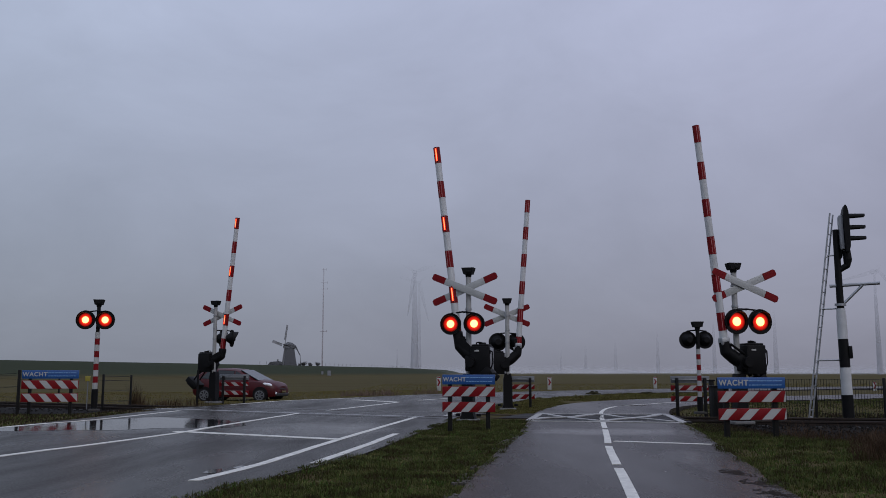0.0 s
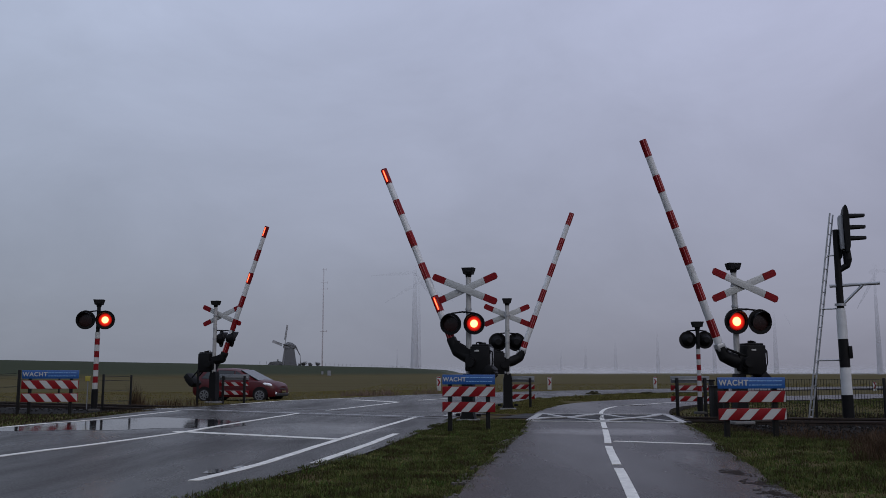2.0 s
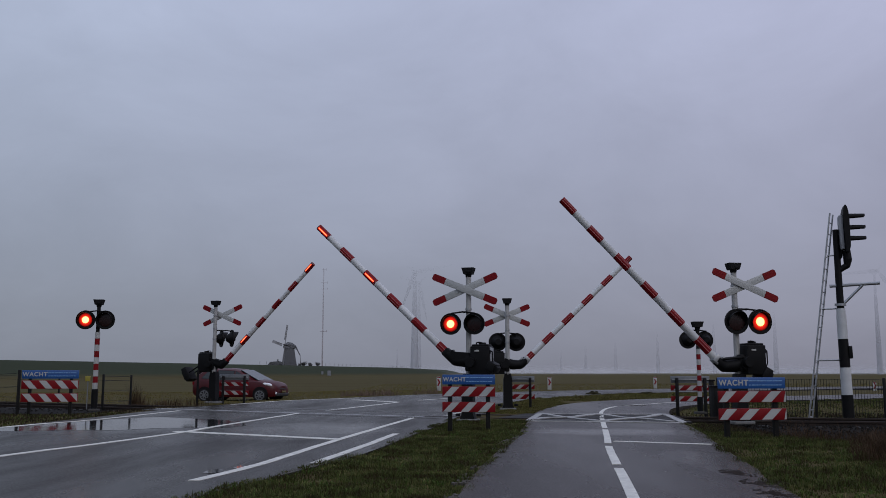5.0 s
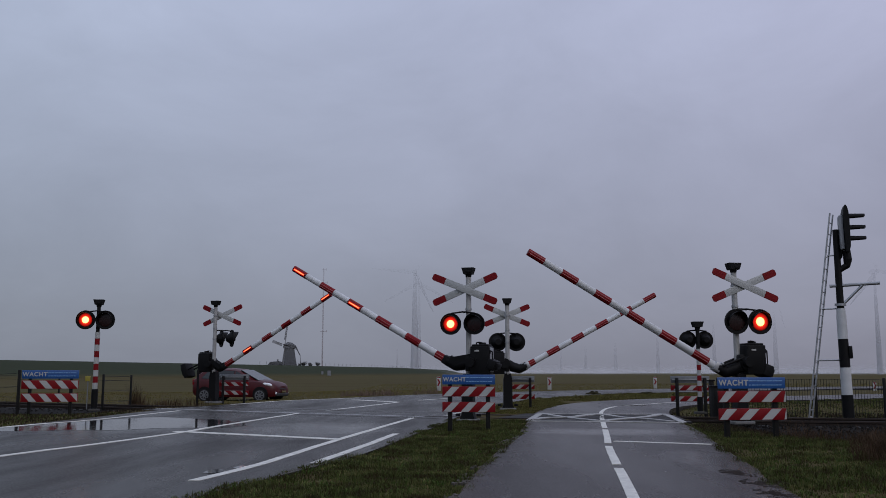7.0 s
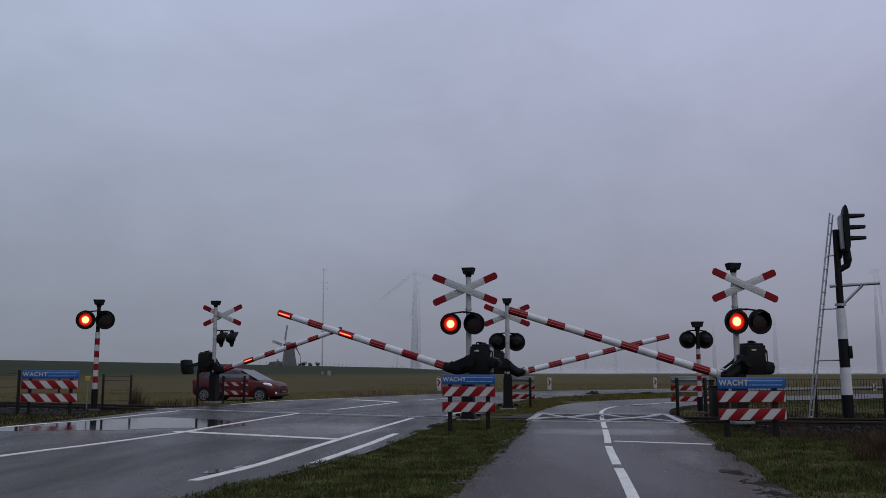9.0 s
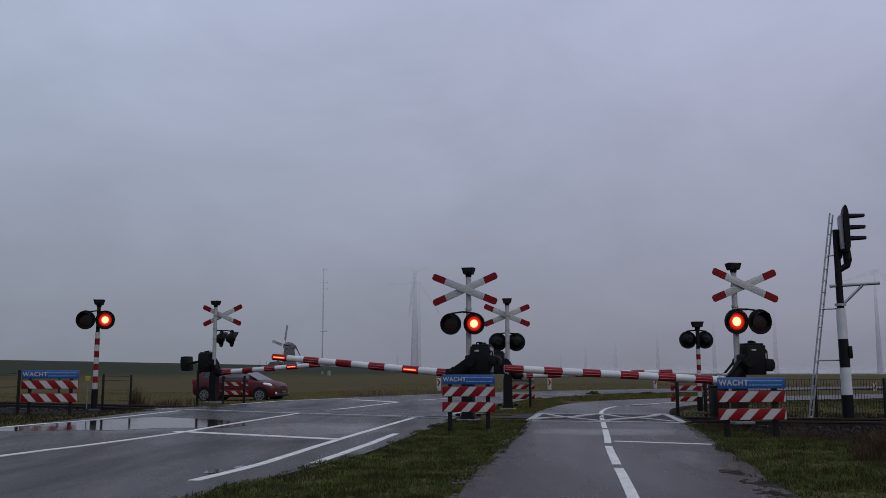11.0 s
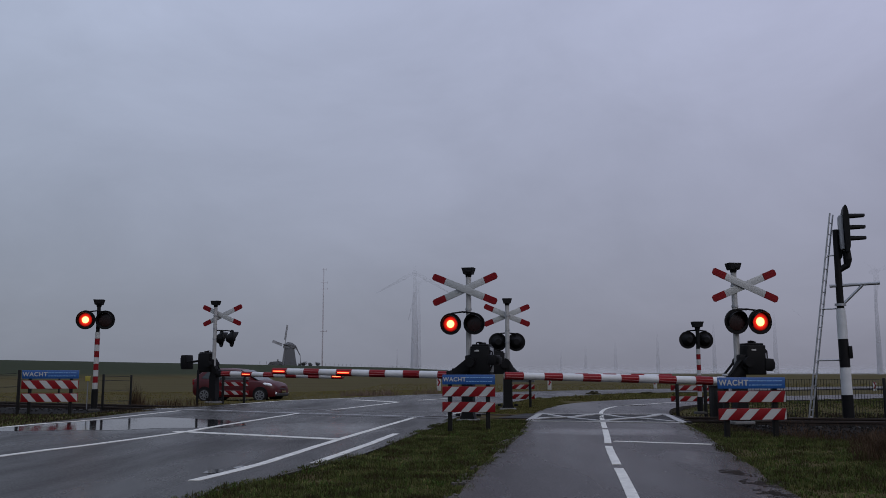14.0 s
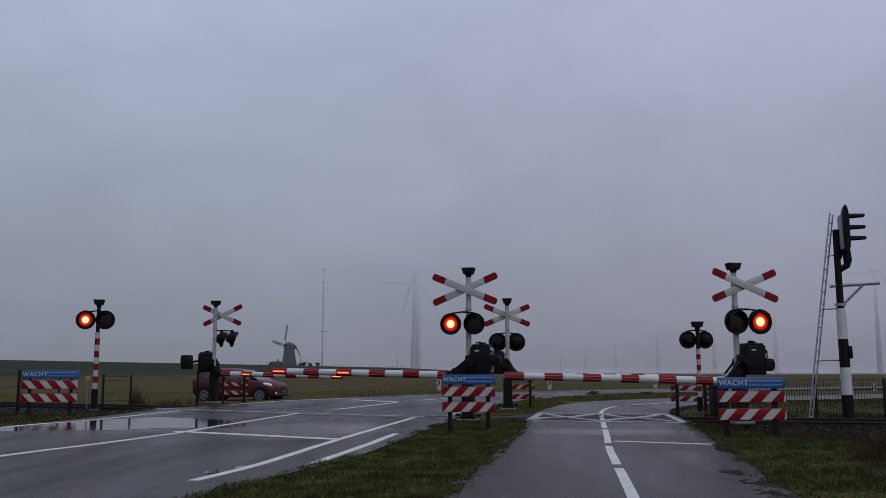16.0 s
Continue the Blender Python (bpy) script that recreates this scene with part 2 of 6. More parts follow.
M_CAR = mat("dark_red_car_paint", (0.055, 0.0025, 0.0045), 0.42, var=0.2, scale=2, bscale=20, coat=0.05, spec=0.3)
M_GLASS = mat("dark_car_glass", (0.02, 0.024, 0.026), 0.08, var=0.1, scale=2)
M_TYRE = mat("tyre_rubber", (0.014, 0.014, 0.015), 0.8, var=0.3, scale=9, bscale=50, bump=0.2)
M_ALLOY = mat("alloy_rim", (0.20, 0.205, 0.215), 0.35, metal=0.7, var=0.2, scale=9)
M_PLASTIC = mat("black_trim_plastic", (0.018, 0.018, 0.019), 0.6, var=0.2)
M_HEADLIGHT = mat("clear_headlight", (0.70, 0.72, 0.74), 0.2, metal=0.0, var=0.2, scale=20)
M_YELLOW = mat("yellow_plate", (0.30, 0.25, 0.03), 0.5, var=0.2)


# ---------------------------------------------------------------- mesh helpers
def finish(bm, name, materials, smooth=True):
    me = bpy.data.meshes.new(name)
    bmesh.ops.recalc_face_normals(bm, faces=bm.faces)
    bm.to_mesh(me)
    bm.free()
    for m in materials if isinstance(materials, (list, tuple)) else [materials]:
        me.materials.append(m)
    if smooth:
        me.shade_smooth()
        me.set_sharp_from_angle(angle=radians(35))
    return me


def part(name, bm, material, parent=None, label="", at=None):
    """Links a bmesh as one mesh object, under a thing or a part when one is given."""
    ob = new(name, finish(bm, name, material))
    if parent is not None:
        ob.parent = parent
    if at is not None:
        ob.matrix_basis = at
    if label:
        ob["label"] = label
    return ob


def thing(name, m, label, category, group="", kind=""):
    ob = new(name)
    ob.empty_display_size = 0.2
    ob.matrix_basis = m
    return tagged(ob, label, category, group, kind)


def box(bm, x, y, z, sx, sy, sz, bevel=0.0, turn=(0, 0, 0), mi=0):
    """A box round (x, y, z) with sides sx, sy, sz."""
    r = bmesh.ops.create_cube(bm, size=1.0, matrix=pose(x, y, z, *turn) @ Matrix.Diagonal((sx, sy, sz, 1)))
    faces = {f for v in r["verts"] for f in v.link_faces}
    for f in faces:
        f.material_index = mi
    if bevel:
        edges = list({e for v in r["verts"] for e in v.link_edges})
        bmesh.ops.bevel(bm, geom=edges, offset=bevel, segments=2, profile=0.5, affect="EDGES", clamp_overlap=True)
    return bm


def cyl(bm, a, b, r1, r2=None, seg=16, caps=True):
    """A round bar from a to b."""
    a, b = Vector(a), Vector(b)
    d = b - a
    m = Matrix.Translation((a + b) / 2) @ d.to_track_quat("Z", "Y").to_matrix().to_4x4()
    bmesh.ops.create_cone(bm, cap_ends=caps, segments=seg, radius1=r1, radius2=r1 if r2 is None else r2, depth=d.length, matrix=m)
    return bm


def prism(bm, outline, a, b, axis="y"):
    """An outline in x, z drawn out along y from a to b (or in x, y along z)."""
    put = (lambda p, q: (p[0], q, p[1])) if axis == "y" else (lambda p, q: (p[0], p[1], q))
    lo = [bm.verts.new(put(p, a)) for p in outline]
    hi = [bm.verts.new(put(p, b)) for p in outline]
    k = len(outline)
    bm.faces.new(lo)
    bm.faces.new(hi[::-1])
    for i in range(k):
        bm.faces.new((lo[i], hi[i], hi[(i + 1) % k], lo[(i + 1) % k]))
    return bm


def tube(bm, pts, radii, seg=10):
    """A round bar through points."""
    for (a, b), (r, s) in zip(zip(pts, pts[1:]), zip(radii, radii[1:])):
        cyl(bm, a, b, r, s, seg)
    for p, r in list(zip(pts, radii))[1:-1]:
        bmesh.ops.create_uvsphere(bm, u_segments=seg, v_segments=6, radius=r, matrix=Matrix.Translation(p))
    return bm


def ring(bm, r0, r1, y0, y1, cx=0, cz=0, seg=28):
    """A flat ring round the y axis."""
    rows = []
    for r, y in ((r0, y0), (r1, y0), (r1, y1), (r0, y1)):
        rows.append([bm.verts.new((cx + r * math.cos(2 * math.pi * i / seg), y, cz + r * math.sin(2 * math.pi * i / seg))) for i in range(seg)])
    for a in range(4):
        p, q = rows[a], rows[(a + 1) % 4]
        for i in range(seg):
            bm.faces.new((p[i], p[(i + 1) % seg], q[(i + 1) % seg], q[i]))
    return bm


def B():
    return bmesh.new()


def smooth(a, b, x):
    t = min(1, max(0, (x - a) / (b - a)))
    return t * t * (3 - 2 * t)


# ---------------------------------------------------------------- ground, road, cycle path
def curve(pts, step=0.6):
    """A smooth line through points on the ground."""
    p = [Vector((*q, 0)[:3]) for q in pts]
    p = [p[0] * 2 - p[1]] + p + [p[-1] * 2 - p[-2]]
    out = []
    for a, b, c, d in zip(p, p[1:], p[2:], p[3:]):
        k = max(2, int((c - b).length / step))
        for i in range(k):
            t = i / k
            out.append(0.5 * ((2 * b) + (c - a) * t + (2 * a - 5 * b + 4 * c - d) * t * t + (3 * b - a - 3 * c + d) * t ** 3))
    out.append(p[-2])
    return out


def resample(line, n):
    d = [0]
    for a, b in zip(line, line[1:]):
        d.append(d[-1] + (b - a).length)
    out, j = [], 0
    for i in range(n):
        s = d[-1] * i / (n - 1)
        while j < len(d) - 2 and d[j + 1] < s:
            j += 1
        out.append(line[j].lerp(line[j + 1], (s - d[j]) / max(1e-6, d[j + 1] - d[j])))
    return out


ROAD_NEAR = [(-5.2, -12), (-3.1, 0), (-2.02, 7.5), (-1.72, 8.6), (-1.34, 10.2), (-0.96, 11.7), (-0.60, 14.2), (-0.05, 17.9), (0.2, 20.1), (0.75, 24.0), (1.75, 29.2),
             (3.5, 35.2), (6.4, 41.0), (8.7, 44.8), (12.6, 48.2), (20.7, 54.7), (28.3, 58.6), (60, 70), (160, 98)]
ROAD_FAR = [(-12.5, -12), (-10.6, 0), (-9.4, 9), (-8.45, 15), (-8.22, 17.3), (-7.95, 20.5), (-7.75, 24.2), (-7.3, 27.2), (-6.85, 29.3), (-5.85, 33.2), (-3.7, 37.2),
            (-0.2, 44.0), (5.2, 50.0), (12.0, 56.5), (20.0, 62), (30, 67), (60, 79), (160, 109)]
PATH_NEAR = [(3.3, -12), (2.6, 0), (2.89, 7.5), (3.3, 9.8), (3.65, 11.8), (4.31, 15.3), (4.73, 17.9), (5.25, 21.1), (6.25, 25.3), (7.6, 28.4), (10.6, 32.0), (15.0, 35.0), (24, 39.0), (60, 49), (160, 72)]
PATH_FAR = [(-1.2, -12), (-0.7, 0), (0.1, 7.5), (0.39, 9.8), (0.82, 12.7), (1.42, 16.5), (1.79, 19.4), (2.4, 23.6), (3.6, 28.6), (5.0, 31.9), (6.4, 33.9), (9.2, 36.6), (16.0, 40.6), (25, 45.0), (60, 53), (160, 76)]
TRACK = [(70, 9.0), (30, 15.2), (15, 18.2), (8, 19.95), (3.5, 20.7), (0, 22.0), (-4, 24.4), (-8, 27.0), (-14, 30.3), (-30, 38), (-90, 62)]
near_l, far_l = resample(curve(ROAD_NEAR), 260), resample(curve(ROAD_FAR), 260)
pnear_l, pfar_l = resample(curve(PATH_NEAR), 260), resample(curve(PATH_FAR), 260)
track_l = curve(TRACK, 0.5)


def strip(name, a, b, material, z, label, category, across=6, camber=0.0, ragged=0.0):
    bm = B()
    grid = []
    rnd = random.Random(7)
    for p, q in zip(a, b):
        row = []
        for i in range(across + 1):
            s = i / across
            v = p.lerp(q, s)
            if i in (0, across) and ragged:
                v = v + (q - p).normalized() * rnd.uniform(-ragged, ragged)
            row.append(bm.verts.new((v.x, v.y, z + camber * (1 - (2 * s - 1) ** 2))))
        grid.append(row)
    for r0, r1 in zip(grid, grid[1:]):
        for i in range(across):
            bm.faces.new((r0[i], r0[i + 1], r1[i + 1], r1[i]))
    for k in (0, across):
        low = [bm.verts.new((r[k].co.x, r[k].co.y, z - 0.14)) for r in grid]
        for r0, r1, a0, a1 in zip(grid, grid[1:], low, low[1:]):
            bm.faces.new((r0[k], r1[k], a1, a0))
    ob = new(name, finish(bm, name, material))
    return tagged(ob, label, category, kind="structure")


def side(poly_a, poly_b, x, y):
    """How far the point lies inside the strip (positive) or outside it (negative), roughly."""
    best = 1e9
    for line in (poly_a, poly_b):
        best = min(best, min((v.x - x) ** 2 + (v.y - y) ** 2 for v in line[::2]))
    i = min(range(0, len(poly_a), 2), key=lambda k: (0.5 * (poly_a[k].x + poly_b[k].x) - x) ** 2 + (0.5 * (poly_a[k].y + poly_b[k].y) - y) ** 2)
    a, b = poly_a[i], poly_b[i]
    s = ((x - a.x) * (b.x - a.x) + (y - a.y) * (b.y - a.y)) / max(1e-6, (b - a).length_squared)
    return math.sqrt(best) * (1 if 0 <= s <= 1 else -1)


def track_off(x, y):
    """Distance from the middle of the track."""
    return math.sqrt(min((v.x - x) ** 2 + (v.y - y) ** 2 for v in track_l))


DIKE = [Vector((-190, -200, 0)), Vector((-118, 60, 0)), Vector((-88, 172, 0)), Vector((-58, 290, 0)), Vector((-26, 446, 0)), Vector((-4, 800, 0)), Vector((10, 1500, 0))]


def dike_height(x, y):
    best = 1e9
    for a, b in zip(DIKE, DIKE[1:]):
        d = b - a
        t = min(1, max(0, ((x - a.x) * d.x + (y - a.y) * d.y) / d.length_squared))
        best = min(best, math.hypot(x - a.x - t * d.x, y - a.y - t * d.y))
    return 3.7 * (1 - smooth(3, 26, best))


def ground_z(x, y):
    z = -0.016
    if y > 20:
        z -= 0.12 * smooth(28.5, 36, y) * smooth(-5.0, -9.0, x)
        z -= 0.12 * smooth(46, 70, y)
        z -= 0.22 * smooth(-8.7, -9.6, x) * smooth(22.8, 24.2, y) * (1 - smooth(33, 37, y))
    if x > 5:
        z -= 0.30 * smooth(5.2, 7.0, x) * smooth(13.0, 16.2, y) * (1 - smooth(24, 30, y))
    far = max(abs(x), abs(y))
    if far > 40:
        z += dike_height(x, y)
    if far < 60:
        z += 0.025 * noise.noise((x * 0.5, y * 0.5, 3.1)) - 0.01
    return z


def axis(fine, coarse):
    out = [0.0]
    while out[-1] < coarse:
        out.append(out[-1] + max(fine, 0.045 * out[-1]))
    return out


def build_ground():
    up = axis(0.8, 3600)
    xs = sorted({-v for v in up} | set(up))
    ys = sorted({16 - v for v in up if v < 300} | {16 + v for v in up})
    bm = B()
    grid = [[bm.verts.new((x, y, ground_z(x, y))) for x in xs] for y in ys]
    for r0, r1 in zip(grid, grid[1:]):
        for i in range(len(xs) - 1):
            bm.faces.new((r0[i], r0[i + 1], r1[i + 1], r1[i]))
    tagged(new("ground", finish(bm, "ground", M_FIELD)), "flat winter field with olive grass and a low green dike", "ground", kind="structure")


def field_material():
    """Grass near by, brown stubble in the field, green on the slope of the dike."""
    m = mat("winter_field", (0.056, 0.048, 0.018), 0.95, var=0.4, scale=0.22, bscale=7, bump=0.6, spec=0.03, tone=(0.050, 0.034, 0.016))
    n, l = m.node_tree.nodes, m.node_tree.links
    b = n["Principled BSDF"]
    old = b.inputs["Base Color"].links[0].from_socket
    geo = n.new("ShaderNodeNewGeometry")
    sp = n.new("ShaderNodeSeparateXYZ")
    l.new(geo.outputs["Position"], sp.inputs[0])
    hi = n.new("ShaderNodeMapRange")
    hi.inputs[1].default_value, hi.inputs[2].default_value = 0.05, 0.9
    l.new(sp.outputs[2], hi.inputs[0])
    mx = n.new("ShaderNodeMix")
    mx.data_type = "RGBA"
    mx.inputs[7].default_value = (0.032, 0.038, 0.023, 1)
    l.new(hi.outputs[0], mx.inputs[0])
    # strips of different growth, long across the field
    mp, st, sr, sm = n.new("ShaderNodeMapping"), n.new("ShaderNodeTexNoise"), n.new("ShaderNodeMapRange"), n.new("ShaderNodeMix")
    mp.inputs["Scale"].default_value = (0.02, 0.15, 0.0)
    mp.inputs["Rotation"].default_value = (0, 0, radians(12))
    l.new(geo.outputs["Position"], mp.inputs[0])
    st.inputs["Scale"].default_value, st.inputs["Detail"].default_value = 1.0, 6.0
    l.new(mp.outputs[0], st.inputs[0])
    sr.inputs[1].default_value, sr.inputs[2].default_value = 0.36, 0.64
    l.new(st.outputs[0], sr.inputs[0])
    sm.data_type = "RGBA"
    sm.inputs[7].default_value = (0.066, 0.057, 0.024, 1)
    l.new(sr.outputs[0], sm.inputs[0])
    l.new(old, sm.inputs[6])
    l.new(sm.outputs[2], mx.inputs[6])
    l.new(mx.outputs[2], b.inputs["Base Color"])
    return m


M_FIELD = field_material()
build_ground()
strip("road", near_l, far_l, M_ROAD, 0.0, "wet grey asphalt road curving away over the railway", "road", across=10, camber=0.0, ragged=0.012)
strip("cycle_path", pnear_l, pfar_l, M_PATH, 0.0, "wet dark asphalt cycle path with broken edges", "path", across=6, camber=0.0, ragged=0.012)


# ---------------------------------------------------------------- road paint
def paint(pts, width, label, z=0.005, wear=0.0, name="road_marking", step=0.5, material=None):
    """A painted line along points on the ground."""
    line = curve(pts, step)
    bm = B()
    rows = []
    rnd = random.Random(len(pts) + int(10 * abs(pts[0][0])))
    for i, p in enumerate(line):
        d = (line[min(i + 1, len(line) - 1)] - line[max(i - 1, 0)]).normalized()
        n = Vector((-d.y, d.x, 0)) * (width / 2)
        e = n * rnd.uniform(-wear, wear)
        rows.append((bm.verts.new((p.x + n.x + e.x, p.y + n.y + e.y, z)), bm.verts.new((p.x - n.x + e.x, p.y - n.y + e.y, z))))
    low = [tuple(bm.verts.new((v.co.x, v.co.y, z - 0.02)) for v in r) for r in rows]
    for (a, b), (c, d), (e, f), (g, h) in zip(rows, rows[1:], low, low[1:]):
        for q in ((a, b, d, c), (a, c, g, e), (d, b, f, h)):
            bm.faces.new(q)
    bm.faces.new((rows[0][0], rows[0][1], low[0][1], low[0][0]))
    bm.faces.new((rows[-1][1], rows[-1][0], low[-1][0], low[-1][1]))
    return tagged(new(name, finish(bm, name, material or M_LINE)), label, "marking", kind="structure")


def build_markings():
    solid = "worn white painted line on the wet road"
    paint([(-2.33, 8.7), (-2.02, 10.24), (-1.57, 14.0), (-0.60, 21.1)], 0.115, solid, wear=0.1)
    paint([(-1.43, 10.37), (-1.1, 12.7), (-0.78, 15.3)], 0.115, solid, wear=0.12, step=0.35)
    paint([(-6.6, 4.0), (-5.35, 11.2), (-4.92, 12.93), (-4.4, 15.7), (-4.25, 17.4), (-3.58, 22.9)], 0.12, solid, wear=0.1, z=0.007)
    paint([(-10.0, 5.0), (-8.16, 17.0), (-7.5, 19.6), (-7.0, 24.5)], 0.13, solid, wear=0.15)
    paint([(-4.57, 15.88), (-1.55, 14.0)], 0.22, "white stop line across the road lane", wear=0.05, z=0.006)
    paint([(-3.1, 24.6), (-2.42, 27.4), (-1.53, 31.6)], 0.14, solid, wear=0.2, z=0.005)
    paint([(-1.53, 31.6), (-3.3, 34.2)], 0.3, "white stop line across the road lane", wear=0.1, z=0.006)
    paint([(0.05, 21.6), (0.5, 23.6), (1.0, 26.0)], 0.13, solid, wear=0.1)
    paint([(-6.7, 29.2), (-5.7, 33.0), (-3.4, 36.9)], 0.13, solid, wear=0.1, z=0.005)
    paint([(-0.9, 33.6), (0.2, 36.2)], 0.14, solid, wear=0.1, z=0.005)
    paint([(0.9, 37.4), (2.3, 39.6)], 0.14, solid, wear=0.1, z=0.005)
    dash = "white dash of the cycle path's centre line"
    cl = curve([(0.42, 0), (1.53, 7.5), (1.88, 10.0), (2.24, 12.5), (2.57, 14.5), (2.91, 16.6), (3.29, 19.0), (3.78, 22.0), (4.2, 24.3), (4.85, 26.7), (5.7, 28.5), (6.8, 29.9), (7.9, 31.3), (12.0, 35.0), (15.5, 37.2)], 0.1)

    def piece(y0, y1):
        seg = [v for v in cl if y0 <= v.y <= y1]
        paint([(v.x, v.y) for v in seg[:: max(1, len(seg) // 5)]] + [(seg[-1].x, seg[-1].y)], 0.10, dash, z=0.005, wear=0.04, step=0.4)
    for y0, y1 in ((2.0, 4.6), (5.0, 9.9), (10.2, 12.8), (13.15, 16.4), (16.7, 20.8), (20.95, 27.6), (28.4, 31.6), (33, 36)):
        piece(y0, y1)
    paint([(2.52, 13.63), (3.78, 13.03)], 0.13, "white stop line across the cycle path lane", z=0.005, wear=0.05)
    edge = "white painted edge of the crossing panels"
    paint([(1.76, 19.15), (3.24, 18.93), (4.83, 18.53)], 0.20, edge, z=0.014, wear=0.1, material=M_LINE_WORN)
    paint([(2.40, 22.62), (3.8, 22.42), (5.29, 22.30)], 0.10, edge, z=0.014, wear=0.1, material=M_LINE_WORN)
    stroke = "white crossing strands on the crossing panels"
    paint([(1.80, 19.3), (2.08, 20.9), (2.38, 22.5)], 0.15, stroke, z=0.018, wear=0.06, material=M_LINE_WORN)
    paint([(4.86, 18.7), (5.02, 19.86), (5.24, 21.4), (5.30, 22.2)], 0.15, stroke, z=0.018, wear=0.06, material=M_LINE_WORN)
    for k, (pts, wide) in enumerate((([(2.40, 22.7), (2.61, 21.5), (2.82, 20.4), (3.10, 19.65), (3.25, 19.15)], 0.14), ([(1.95, 19.7), (2.2, 20.3), (2.54, 20.55), (2.88, 20.7), (3.22, 21.35), (3.56, 21.95), (3.76, 22.25)], 0.20),
                                     ([(3.77, 22.2), (3.92, 21.6), (4.02, 20.7), (4.28, 20.3), (4.48, 19.8), (4.70, 19.0)], 0.14), ([(3.30, 19.0), (3.64, 19.6), (4.02, 20.1), (4.58, 20.8), (4.97, 21.6), (5.27, 22.2)], 0.20))):
        paint(pts, wide, stroke, z=0.022 + 0.004 * (k % 2), wear=0.15, step=0.3, material=M_LINE_WORN)


build_markings()


# ---------------------------------------------------------------- railway
def along(line, lateral, z):
    out = []
    for i, p in enumerate(line):
        d = (line[min(i + 1, len(line) - 1)] - line[max(i - 1, 0)]).normalized()
        out.append(Vector((p.x - d.y * lateral, p.y + d.x * lateral, z)))
    return out


def on_road(x, y):
    return (side(near_l, far_l, x, y) > -0.3) or (side(pnear_l, pfar_l, x, y) > -0.3)


def sweep(bm, line, outline):
    """An outline (across, up) carried along a line."""
    rows = []
    for i, p in enumerate(line):
        d = (line[min(i + 1, len(line) - 1)] - line[max(i - 1, 0)]).normalized()
        rows.append([bm.verts.new((p.x - d.y * a, p.y + d.x * a, p.z + u)) for a, u in outline])
    k = len(outline)
    for r0, r1 in zip(rows, rows[1:]):
        for i in range(k):
            bm.faces.new((r0[i], r0[(i + 1) % k], r1[(i + 1) % k], r1[i]))
    bm.faces.new(rows[0])
    bm.faces.new(rows[-1][::-1])
    return bm


RAIL = [(-0.036, 0.0), (-0.036, -0.035), (-0.010, -0.05), (-0.010, -0.13), (-0.07, -0.15), (0.07, -0.15), (0.010, -0.13), (0.010, -0.05), (0.036, -0.035), (0.036, 0.0)]


